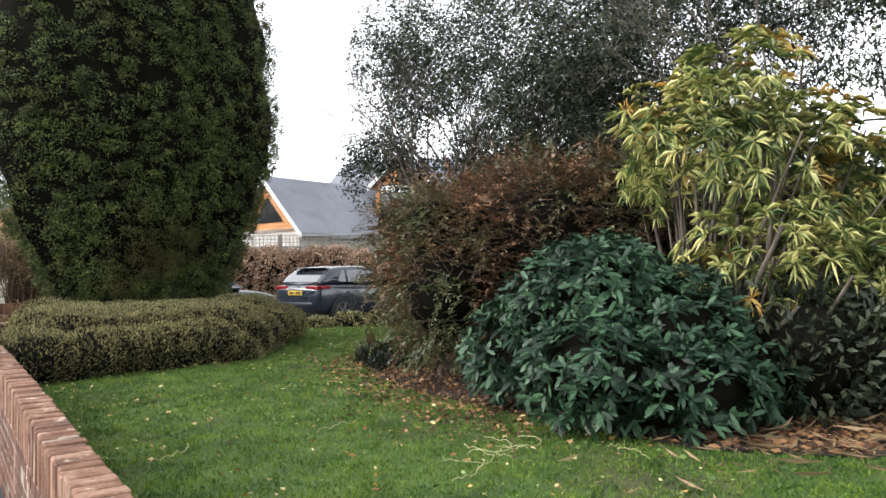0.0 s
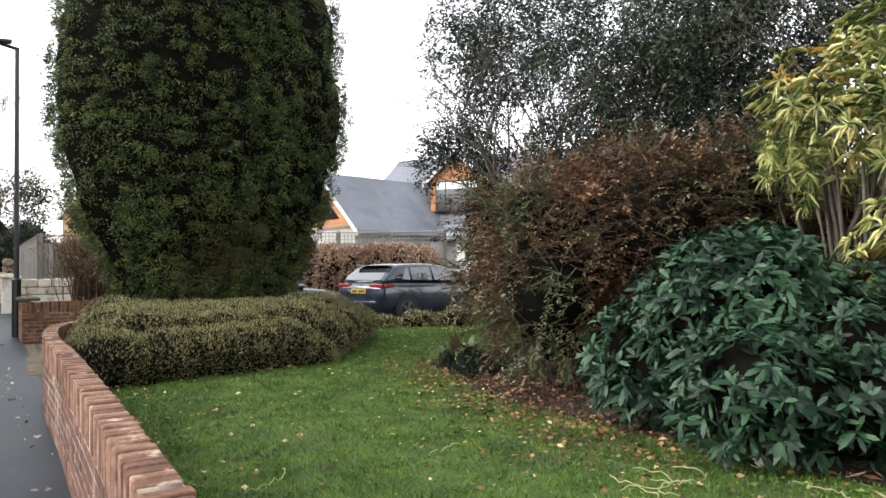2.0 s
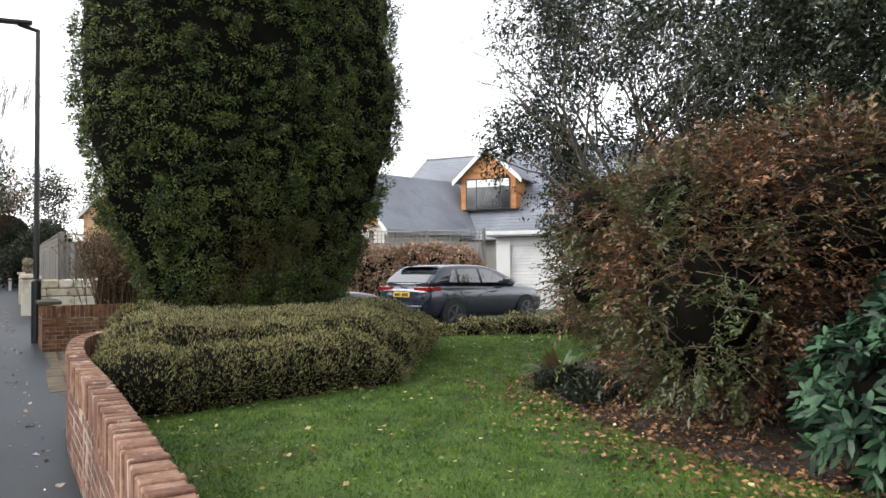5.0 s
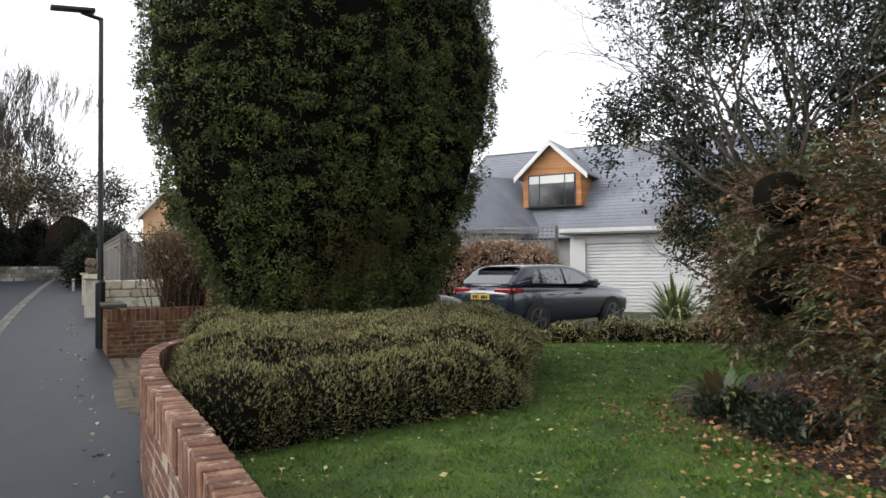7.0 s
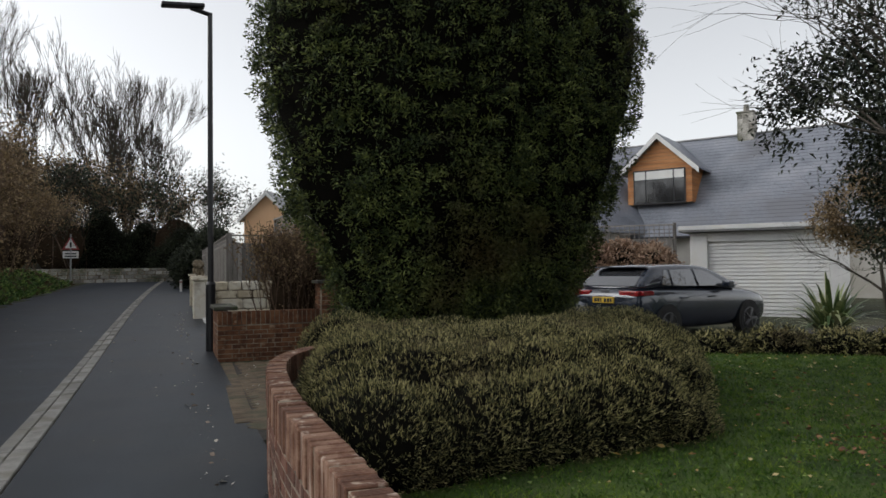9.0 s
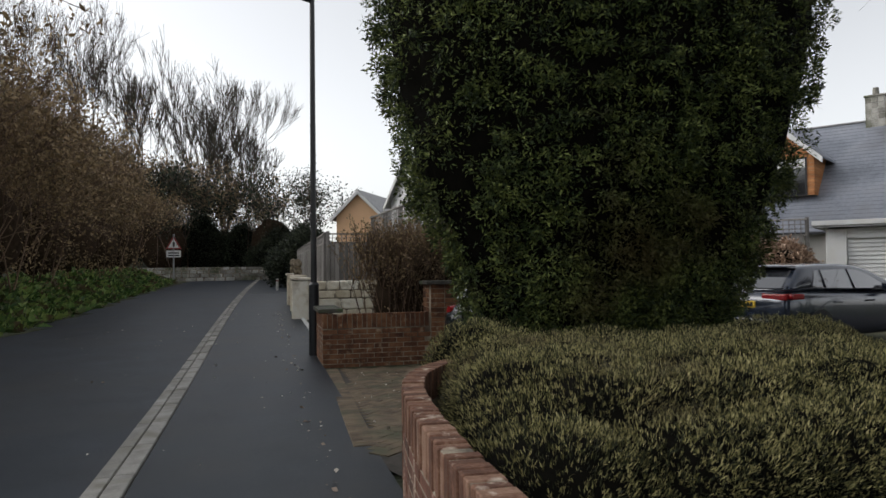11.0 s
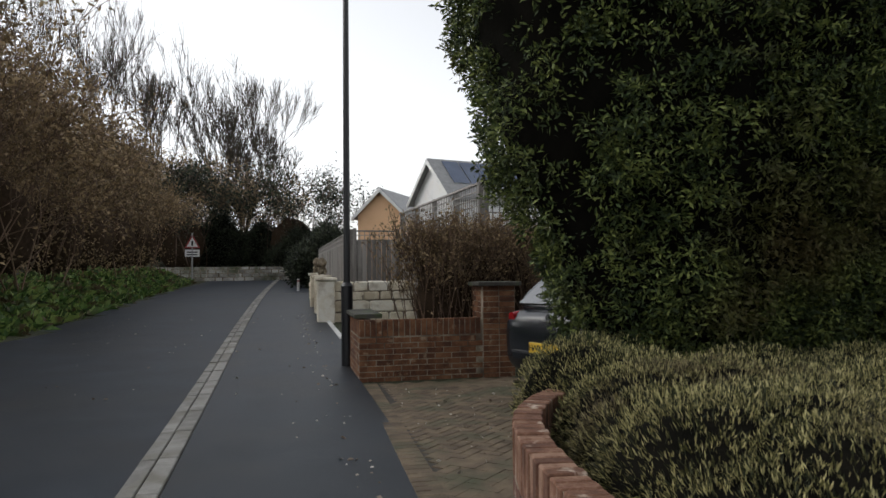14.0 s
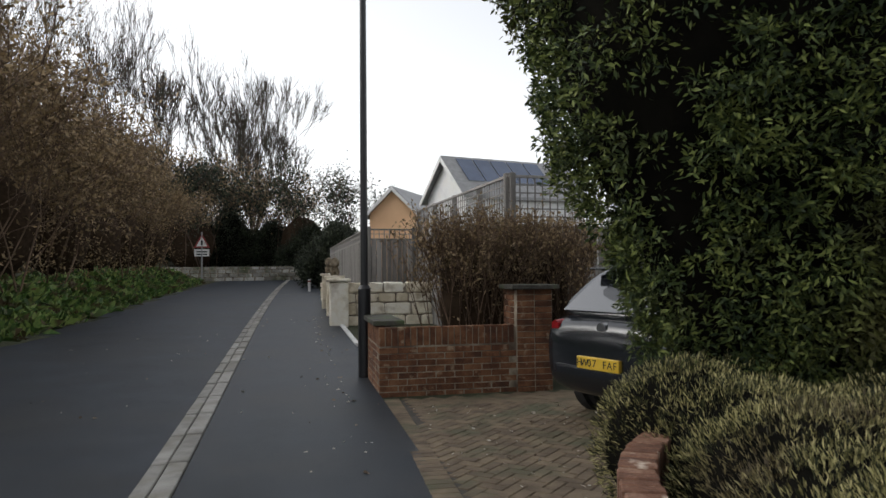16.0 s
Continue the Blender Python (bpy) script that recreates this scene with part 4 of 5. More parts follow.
# local x along the front, y to the back; the front wall is at y = 0
part("wall", box_bm(-6.0, 0, -0.1, 12, 8.0, 2.9), M["render"], house)
bmr = bmesh.new()
ridge_z, eave_z = 7.75, 2.75
HE, HR = -6.4, -4.3
vs = [(HE, -0.5, eave_z), (12.4, -0.5, eave_z), (12.4, 4.2, ridge_z), (HR, 4.2, ridge_z), (12.4, 8.9, eave_z), (HE, 8.9, eave_z)]
b = [bmr.verts.new(p) for p in vs]
for q in ((0, 1, 2, 3), (3, 2, 4, 5), (0, 3, 5), (1, 4, 2), (0, 5, 4, 1)):
    bmr.faces.new([b[i] for i in q])
roof = part("roof", bmr, M["slate"], house, "grey slate roof")
# slate courses: thin overlapping strips
nc = 30
for i in range(nc):
    t0, t1 = i / nc, (i + 1.15) / nc
    y0, z0 = -0.5 + 4.7 * t0, eave_z + (ridge_z - eave_z) * t0
    y1, z1 = -0.5 + 4.7 * min(t1, 1), eave_z + (ridge_z - eave_z) * min(t1, 1)
    bm = bmesh.new()
    e0, e1 = HE + (HR - HE) * t0, HE + (HR - HE) * min(t1, 1)
    q = [bm.verts.new(p) for p in ((e0, y0, z0 + 0.035), (12.4, y0, z0 + 0.035), (12.4, y1, z1 + 0.008), (e1, y1, z1 + 0.008), (e0, y0, z0 + 0.01), (12.4, y0, z0 + 0.01))]
    bm.faces.new((q[0], q[1], q[2], q[3])), bm.faces.new((q[4], q[5], q[1], q[0]))
    part("slate_course", bm, M["slate"], roof)
part("ridge_tile", box_bm(HR, 4.1, ridge_z - 0.03, 12.4, 4.3, ridge_z + 0.06, 0.03), M["signgrey"], roof)
part("gutter", box_bm(HE, -0.62, eave_z - 0.1, 12.4, -0.5, eave_z + 0.0, 0.02), M["black"], house)
ch = part("chimney", box_bm(3.65, 3.9, 6.6, 4.4, 4.55, 8.8), M["greystone"], house, "stone chimney with flue")
part("flue", tube_bm((4.02, 4.2, 8.8), (4.02, 4.2, 9.2), 0.14, 0.12, 14), M["greystone"], ch)
r_c = np.random.default_rng(57)
for row in range(7):
    for k in range(3):
        z = 7.05 + 0.24 * row
        x0 = 3.645 + 0.25 * k
        part("stone", box_bm(x0 + 0.008, 3.88 - 0.012 * r_c.random(), z + 0.01, x0 + 0.235, 3.91, z + 0.225, 0.012), M["greystone"], ch)
        y0 = 3.91 + 0.21 * k
        part("stone", box_bm(4.39, y0 + 0.008, z + 0.01, 4.415 + 0.012 * r_c.random(), y0 + 0.2, z + 0.225, 0.012), M["greystone"], ch)
part("cap", box_bm(3.6, 3.85, 8.75, 4.45, 4.6, 8.85, 0.02), M["greystone"], ch)
# dormer
DX0, DX1, DF = -0.6, 2.35, 0.55
dz0, dz1, dza = 4.35, 6.2, 7.55
dc = (DX0 + DX1) / 2
dorm = part("dormer", prism_bm([(DX0, dz0), (DX1, dz0), (DX1, dz1 - 0.05), (dc, dza - 0.12), (DX0, dz1 - 0.05)], 3.3), M["brownwood"], house, "orange cedar boarding", m=pose(0, DF, 0))
nb = 19
for i in range(nb):
    z = dz0 + 0.17 * i
    if z + 0.16 > dza - 0.15:
        break
    half = (DX1 - DX0) / 2 if z + 0.16 < dz1 else (DX1 - DX0) / 2 * (dza - 0.15 - z - 0.16) / (dza - dz1)
    part("board", box_bm(dc - half, -0.022, z, dc + half, -0.002, z + 0.155, 0.004), M["cedar"], dorm)
    if z < dz1 - 0.1:
        part("board", box_bm(DX1 + 0.002, -0.02, z, DX1 + 0.022, 3.0, z + 0.155, 0.004), M["cedar"], dorm)
        part("board", box_bm(DX0 - 0.022, -0.02, z, DX0 - 0.002, 3.0, z + 0.155, 0.004), M["cedar"], dorm)
for s in (-1, 1):
    ex = dc + s * ((DX1 - DX0) / 2 + 0.4)
    ez = dz1 - 0.4
    rb = bmesh.new()
    pts = [(dc, -0.28, dza), (ex, -0.28, ez), (ex, 3.4, ez), (dc, 3.4, dza)]
    lo = [rb.verts.new(p) for p in pts]
    up = [rb.verts.new((p[0], p[1], p[2] + 0.09)) for p in pts]
    rb.faces.new(lo), rb.faces.new(up[::-1])
    for i in range(4):
        j = (i + 1) % 4
        rb.faces.new((lo[i], lo[j], up[j], up[i]))
    part("dormer_roof", rb, M["slate"], dorm)
    bb = bmesh.new()
    q = [(dc, dza + 0.06), (ex, ez + 0.06), (ex, ez - 0.2), (dc, dza - 0.2)]
    fa = [bb.verts.new((x, -0.32, z)) for x, z in q]
    fb = [bb.verts.new((x, -0.285, z)) for x, z in q]
    bb.faces.new(fa), bb.faces.new(fb[::-1])
    for i in range(4):
        j = (i + 1) % 4
        bb.faces.new((fa[i], fa[j], fb[j], fb[i]))
    part("bargeboard", bb, M["white"], dorm, "white bargeboard")
wx0, wx1, wz0, wz1 = DX0 + 0.26, DX1 - 0.26, dz0 - 0.02, dz1 - 0.25
win = part("window", box_bm(wx0, -0.05, wz0, wx1, -0.024, wz1), M["black"], dorm, "wide dark framed window")
for a, b2 in ((wx0 + 0.07, wx0 + 0.57), (wx0 + 0.63, wx1 - 0.57), (wx1 - 0.51, wx1 - 0.07)):
    part("pane", box_bm(a, -0.062, wz0 + 0.07, b2, -0.052, wz1 - 0.07), M["pane"], win)
    part("blind", box_bm(a, -0.067, wz1 - 0.45, b2, -0.063, wz1 - 0.07), M["blind"], win)
# front wing with a cedar gable
wing = thing("house_wing", "low slate-roofed wing with a cedar gable", "house", pose(9.5, 28.0, 0.05, 0, 0, 27))
wl_, wh, we = 8.5, 5.95, 3.4
part("wall", box_bm(0, -2.4, -0.1, wl_, 2.4, we), M["render"], wing)
for s in (-1, 1):
    rb = bmesh.new()
    pts = [(-0.35, 0, wh), (-0.35, s * 3.05, 2.95), (wl_, s * 3.05, 2.95), (wl_, 0, wh)]
    lo = [rb.verts.new(p) for p in pts]
    up = [rb.verts.new((p[0], p[1], p[2] + 0.14)) for p in pts]
    rb.faces.new(lo), rb.faces.new(up[::-1])
    for i in range(4):
        j = (i + 1) % 4
        rb.faces.new((lo[i], lo[j], up[j], up[i]))
    rf = part("roof", rb, M["slate"], wing)
    for i in range(18):
        t0, t1 = i / 18, min(1, (i + 1.15) / 18)
        cb = bmesh.new()
        q = [cb.verts.new(p) for p in ((-0.35, s * 3.05 * (1 - t0), 2.95 + (wh - 2.95) * t0 + 0.172), (wl_, s * 3.05 * (1 - t0), 2.95 + (wh - 2.95) * t0 + 0.172), (wl_, s * 3.05 * (1 - t1), 2.95 + (wh - 2.95) * t1 + 0.146), (-0.35, s * 3.05 * (1 - t1), 2.95 + (wh - 2.95) * t1 + 0.146))]
        cb.faces.new(q)
        part("slate_course", cb, M["slate"], rf)
    bb = bmesh.new()
    q = [(0.0, wh + 0.12), (s * 3.05, 3.07), (s * 3.05, 2.85), (0.0, wh - 0.14)]
    fa = [bb.verts.new((-0.42, y, z)) for y, z in q]
    fb = [bb.verts.new((-0.36, y, z)) for y, z in q]
    bb.faces.new(fa), bb.faces.new(fb[::-1])
    for i in range(4):
        j = (i + 1) % 4
        bb.faces.new((fa[i], fa[j], fb[j], fb[i]))
    part("bargeboard", bb, M["white"], wing, "white bargeboard")
gb = part("gable", prism_bm([(-2.6, 3.2), (2.6, 3.2), (0, wh - 0.1)], 0.1), M["brownwood"], wing, "orange cedar gable", m=pose(0.12, 0, 0, 0, 0, 90))
for i in range(17):
    z = 3.2 + 0.16 * i
    half = 2.6 * (wh - 0.1 - z - 0.15) / (wh - 3.3)
    if half < 0.1:
        break
    part("board", box_bm(0.0, -half, z, 0.018, half, z + 0.145), M["cedar"], wing)
part("window", prism_bm([(-1.25, 3.75), (1.25, 3.75), (0, 5.0)], 0.04), M["pane"], wing, "triangular gable window", m=pose(-0.005, 0, 0, 0, 0, 90))

# ---------- fences ----------
def fence(name, label, a, b, z0, z1, trellis, mat, board=0.14, solid=True):
    """Upright boards from a to b with posts, and a trellis strip on top."""
    a, b = arr(*a), arr(*b)
    n = np.linalg.norm(b - a)
    ob = thing(name, label, "fence", pose(a[0], a[1], 0, 0, 0, math.degrees(math.atan2(*(b - a)[::-1]))))
    if solid:
        me = bpy.data.meshes.new("board")
        bmx = box_bm(0.004, -0.012, z0, board - 0.008, 0.012, z1, 0.003)
        bmx.to_mesh(me), bmx.free()
        for i in range(int(n / board)):
            put("board", me, mat, ob, m=pose(i * board, 0.006 * (i % 2), 0))
    k = max(1, round(n / 1.8))
    for i in range(k + 1):
        x = n * i / k
        part("post", box_bm(x - 0.05, 0.02, z0 - 0.1, x + 0.05, 0.12, z1 + trellis + 0.04, 0.008), mat, ob)
    if trellis:
        part("rail", box_bm(0, -0.02, z1, n, 0.02, z1 + 0.04), mat, ob)
        part("rail", box_bm(0, -0.03, z1 + trellis - 0.04, n, 0.03, z1 + trellis), mat, ob)
        bmx = bmesh.new()
        x = 0.06
        while x < n:
            box_bm(x, -0.008, z1 + 0.04, x + 0.02, 0.008, z1 + trellis - 0.04, 0, bmx)
            x += 0.14
        rows = max(1, int((trellis - 0.08) / 0.14))
        for i in range(1, rows + 1):
            z = z1 + 0.04 + (trellis - 0.08) * i / (rows + 1)
            box_bm(0, -0.018, z, n, -0.008, z + 0.02, 0, bmx)
        part("trellis", bmx, mat, ob)
    return ob


fence("drive_fence", "weathered board fence with trellis top beside the drive", (6.6, 19.2), (11.75, 16.5), 0, 2.25, 0.45, M["greywood"])
fence("boundary_fence", "grey board fence with trellis strip", (-1.31, 19.2), (-0.05, 19.6), 0, 2.3, 0.3, M["greywood"])
fence("roadside_fence", "grey board fence with trellis strip along the pavement", (-5.6, 36.0), (-1.31, 19.2), 0, 2.3, 0.32, M["greywood"])
fence("trellis_fence", "tall weathered trellis fence behind the bare hedge", (0.0, 19.7), (2.1, 12.6), 0, 2.2, 0.9, M["greywood"], solid=True)
fence("trellis_fence", "tall weathered trellis fence behind the bare hedge", (2.1, 12.6), (4.6, 13.4), 0, 2.2, 0.9, M["greywood"], solid=True)

# ---------- hedges by the drive ----------
db = [((x, 0.0, 1.05 + 0.08 * math.sin(3 * x)), (0.75, 0.5, 1.08)) for x in np.linspace(-2.9, 1.6, 7)]
bh = bush("beech_hedge", "clipped hedge with dry brown leaves beside the drive", "hedge", (8.9, 15.6, 0.0), db, 4600, 8, 0.095, 0.5, M["beech"], 41, spread=0.9, lift=0.1, core=0.85, stems=0, shell=0.2, scatter=0.05)
bh.rotation_euler[2] = radians(-27)
th = thing("twiggy_hedge", "leafless twiggy hedge behind the gate wall", "hedge", pose(1.72, 10.25, 0.3, 0, 0, 14))
r_w = np.random.default_rng(51)
n = 420
foot = np.stack([r_w.uniform(-0.7, 1.25, n), r_w.uniform(-0.4, 0.5, n), np.full(n, -0.3)], axis=1)
s_all, tip_all = [], []
for p in foot[:230]:
    a = grow(p, (r_w.normal() * 0.09, r_w.normal() * 0.09, 1), 1.15 + 0.22 * r_w.random(), 0.013, 2, r_w, kids=3, angle=0.42, up=0.3, shrink=0.46)
    s_all.append(sticks(a[0], a[1], np.maximum(a[2], 0.004), np.maximum(a[3], 0.0025), 3))
    tip_all.append(a[1][r_w.integers(0, len(a[1]), 36)])
v, f = join(s_all)
tagged(put("stem_mass", fast_mesh("stem_mass", v, f), M["redtwig"], th), kind="stuff")
# lumps added between the stems, brown darkened to the hedge's shaded depth
core_mesh("shade_core", [((-0.25, 0.05, 0.7), (0.6, 0.5, 1.0)), ((0.45, 0.05, 0.75), (0.85, 0.5, 1.05))], 0.8, M["browncore"], th)
tp = np.concatenate(tip_all)
tp = tp[tp[:, 2] > 0.5]
v, f = tufts(tp, r_w.normal(size=tp.shape), 2, 0.055, 0.5, r=r_w, scatter=0.03)
put("dry_leaves", fast_mesh("dry_leaves", v, f), M["brownleaf"], th)

# ---------- neighbour's stone wall, ornaments, bollard ----------
def rubble(name, label, a, b, z0, z1, thick, mat, seed, size=0.32, course=0.17, lift=None):
    """A wall of roughly squared stones between a and b."""
    a, b = arr(*a), arr(*b)
    n = float(np.linalg.norm(b - a))
    r = np.random.default_rng(seed)
    ob = thing(name, label, "wall", pose(a[0], a[1], 0, 0, 0, math.degrees(math.atan2(*(b - a)[::-1]))), kind="structure")
    part("mortar_core", box_bm(0.02, 0.03, z0 - 0.1, n - 0.02, thick - 0.03, z1 - 0.03), M["mortar"], ob)
    shapes = []
    for k in range(5):
        bm = box_bm(-0.5, -0.5, -0.5, 0.5, 0.5, 0.5, 0.12)
        for v in bm.verts:
            v.co += Vector(r.normal(size=3)) * 0.025
        me = bpy.data.meshes.new("stone")
        bm.to_mesh(me), bm.free()
        shapes.append(me)
    z = z0
    while z < z1 - 0.03:
        h = min(course * (0.8 + 0.4 * r.random()), z1 - z + 0.02)
        x = 0.0
        while x < n - 0.04:
            l = min(size * (0.6 + 0.8 * r.random()), n - x)
            put("stone", shapes[r.integers(5)], mat, ob, m=Matrix.Translation((x + l / 2, thick / 2, z + h / 2)) @ Matrix.Diagonal((l - 0.012, thick * (0.97 + 0.06 * r.random()), h - 0.012, 1)))
            x += l
        z += h
    return ob


rubble("stone_wall_front", "low cream stone garden wall facing the drive", R(17.4, 2.2), R(17.4, 4.9), 0.1, 1.2, 0.3, M["stone"], 61, 0.5, 0.26)
rubble("stone_wall_roadside", "low cream stone garden wall along the pavement", R(17.7, 2.45), R(28, 2.45), 0.1, 1.05, 0.3, M["stone"], 62, 0.45, 0.2)
for i, (s, w) in enumerate(((17.35, 2.12), (20.2, 2.2), (23.0, 2.2))):
    x, y = R(s, w)
    pier = thing("stone_pier", "square cream stone pier with slab cap", "pier", pose(x, y, rise(s), 0, 0, 14.4), "stone piers along the pavement")
    part("shaft", box_bm(-0.22, -0.22, -0.05, 0.22, 0.22, 1.05, 0.03), M["stone"], pier)
    part("cap", box_bm(-0.27, -0.27, 1.05, 0.27, 0.27, 1.13, 0.02), M["stone"], pier)
    if i:
        bm = bmesh.new()
        for c, q in (((0, 0.05, 0.16), (0.12, 0.22, 0.15)), ((0, -0.12, 0.36), (0.14, 0.13, 0.15)), ((0, -0.2, 0.30), (0.07, 0.08, 0.06)), ((0.08, -0.12, 0.1), (0.05, 0.06, 0.12)), ((-0.08, -0.12, 0.1), (0.05, 0.06, 0.12))):
            bmesh.ops.create_icosphere(bm, subdivisions=2, radius=1, matrix=Matrix.Translation(c) @ Matrix.Diagonal((*q, 1)))
        for vtx in bm.verts:
            vtx.co += vtx.co * 0.12 * noise.noise(vtx.co * 14)
        tagged(part("lion_statue", bm, M["lionstone"], m=pose(x, y, rise(s) + 1.13, 0, 0, 14.4), smooth=True), "weathered stone lion ornament on a pier", "statue")
edge = thing("white_edging", "white painted edging strip of the next drive", "kerb", kind="structure")
for i in range(6):
    x, y = R(13.7 + 0.7 * i, 2.18)
    part("kerb_stone", box_bm(-0.05, -0.34, -0.05, 0.05, 0.34, 0.05, 0.01), M["white"], edge, m=pose(x, y, rise(13.7 + 0.7 * i), 0, 0, 14.4))
strip = [R(31.8, 0.22), R(32.0, 2.3), R(32.15, 2.3), R(31.95, 0.22)]
cs = bmesh.new()
zs = rise(32) + 0.026
low = [cs.verts.new((px0, py0, zs - 0.05)) for px0, py0 in strip]
top = [cs.verts.new((px0, py0, zs)) for px0, py0 in strip]
cs.faces.new(low[::-1]), cs.faces.new(top)
for i in range(4):
    cs.faces.new((low[i], low[(i + 1) % 4], top[(i + 1) % 4], top[i]))
tagged(part("edging_strip", cs, M["kerb"]), "pale concrete strip set across the pavement", "kerb", kind="structure")
x, y = R(34.5, 1.9)
bol = thing("bollard", "short white roadside marker post", "bollard", pose(x, y, rise(34.5)))
part("post", tube_bm((0, 0, -0.05), (0, 0, 0.62), 0.07, 0.06, 14), M["white"], bol)
part("band", tube_bm((0, 0, 0.48), (0, 0, 0.54), 0.072, 0.08, 14), M["signred"], bol)

# ---------- far houses ----------
def gable_house(name, label, m, w, l, eave, ridge, wall_mat, roof_mat, over=0.35):
    """A gabled house; its gable faces -y at y = 0, the ridge runs along y."""
    ob = thing(name, label, "house", m)
    part("wall", prism_bm([(-w / 2, -0.3), (w / 2, -0.3), (w / 2, eave), (0, ridge - 0.1), (-w / 2, eave)], l), wall_mat, ob)
    for s in (-1, 1):
        sl = (ridge - eave) / (w / 2)
        ex, ez = s * (w / 2 + over), eave - sl * over
        rb = bmesh.new()
        pts = [(0, -over, ridge), (ex, -over, ez), (ex, l + over, ez), (0, l + over, ridge)]
        lo = [rb.verts.new(p) for p in pts]
        up = [rb.verts.new((p[0], p[1], p[2] + 0.16)) for p in pts]
        rb.faces.new(lo), rb.faces.new(up[::-1])
        for i in range(4):
            j = (i + 1) % 4
            rb.faces.new((lo[i], lo[j], up[j], up[i]))
        part("roof", rb, roof_mat, ob)
        bb = bmesh.new()
        q = [(0, ridge + 0.12), (ex, ez + 0.12), (ex, ez - 0.14), (0, ridge - 0.18)]
        fa = [bb.verts.new((x, -over - 0.05, z)) for x, z in q]
        fb = [bb.verts.new((x, -over - 0.004, z)) for x, z in q]
        bb.faces.new(fa), bb.faces.new(fb[::-1])
        for i in range(4):
            j = (i + 1) % 4
            bb.faces.new((fa[i], fa[j], fb[j], fb[i]))
        part("bargeboard", bb, M["white"], ob, "white bargeboard")
    return ob


gable_house("peach_house", "peach rendered house with white bargeboards", pose(-3.67, 48.4, 0.5, 0, 0, -14), 3.5, 9, 4.9, 6.6, M["peach"], M["signgrey"])
sh = gable_house("solar_house", "white house with solar panels on its roof", pose(0.2, 40.5, 0.1, 0, 0, -60), 4.6, 8, 5.6, 7.75, M["white"], M["signgrey"])
for i in range(5):
    for s in (1,):
        sl = (7.75 - 5.6) / 2.3
        bm = bmesh.new()
        y0, y1 = 0.5 + 1.15 * i, 1.55 + 1.15 * i
        q = [(0.25, y0), (0.25, y1), (1.75, y1), (1.75, y0)]
        lo = [bm.verts.new((s * x, y, 7.75 - sl * x + 0.2)) for x, y in q]
        up = [bm.verts.new((s * x, y, 7.75 - sl * x + 0.25)) for x, y in q]
        bm.faces.new(lo), bm.faces.new(up[::-1])
        for a in range(4):
            j = (a + 1) % 4
            bm.faces.new((lo[a], lo[j], up[j], up[a]))
        part("solar_panel", bm, M["solar"], sh, "glossy blue solar panel")

# ---------- far stone wall, sign ----------
rubble("stone_wall_far", "grey rubble stone wall across the road end", R(53, -9), R(53, 2.6), rise(53) - 0.05, rise(53) + 1.05, 0.45, M["greystone"], 63, 0.6, 0.26)
x, y = R(50, -4.8)
sz = ground_z(x, y)
sign = thing("road_sign", "triangular warning road sign on a grey post", "road sign", pose(x, y, sz, 0, 0, 18) @ Matrix.Diagonal((1.45, 1.45, 1.45, 1)))
part("post", tube_bm((0, 0.03, -0.1), (0, 0.03, 2.35), 0.038, 0.038, 12), M["signgrey"], sign)
tri = part("sign_plate", prism_bm([(-0.36, 1.62), (0.36, 1.62), (0, 2.28)], 0.012), M["signred"], sign, "red-bordered white triangle")
part("face", prism_bm([(-0.25, 1.685), (0.25, 1.685), (0, 2.14)], 0.006), M["white"], tri, m=pose(0, -0.006, 0))
part("symbol", box_bm(-0.045, -0.010, 1.74, 0.045, -0.006, 1.96), M["ink"], tri)
pl2 = part("sign_plate", box_bm(-0.33, 0, 1.22, 0.33, 0.012, 1.55, 0.004), M["white"], sign, "white supplementary plate")
for zz in (1.43, 1.31):
    part("lettering", box_bm(-0.24, -0.004, zz - 0.03, 0.24, 0.0, zz + 0.03), M["ink"], pl2)

# ---------- bank on the far side of the road ----------
r_b = np.random.default_rng(71)
for i in range(15):
    s = 7 + 2.8 * i
    back = i % 2
    x, y = R(s, road_left(s) - 3.0 - 2.6 * back - 0.5 * r_b.random())
    h = 5.9 + 1.0 * r_b.random() + 1.7 * back - 0.03 * s
    ob = thing("bank_shrub", "leafless russet-brown shrub on the roadside bank", "shrub", pose(x, y, ground_z(x, y) - 0.1), "shrubs along the bank")
    s_all, tp = [], []
    for k in range(15):
        a = grow((r_b.normal() * 1.1, r_b.normal() * 1.1, 0), (r_b.normal() * 0.35, r_b.normal() * 0.35, 1), h * 0.5, 0.028, 3, r_b, kids=3, angle=0.5, up=0.08, shrink=0.58, steps=3)
        s_all.append(sticks(a[0], a[1], np.maximum(a[2], 0.009), np.maximum(a[3], 0.006), 3))
        tp.append(a[1])
    v, f = join(s_all)
    tagged(put("stem_mass", fast_mesh("stem_mass", v, f), M["redtwig"], ob), kind="stuff")
    tp = np.concatenate(tp)
    low = np.column_stack([r_b.normal(size=(260, 2)) * 1.1, r_b.random(260) * 1.4])
    tp = np.concatenate([tp[r_b.random(len(tp)) < 0.75], low])
    v, f = tufts(tp, r_b.normal(size=tp.shape), 3, 0.14, 0.45, r=r_b, scatter=0.2)
    put("dry_leaves", fast_mesh("dry_leaves", v, f), M["brownleaf"], ob)
    # added lump: twig brown with the shade low in the shrub painted in
    core_mesh("shade_core", [((0, 0, h * 0.3), (1.5, 1.5, h * 0.36))], 0.8, M["browncore"], ob)


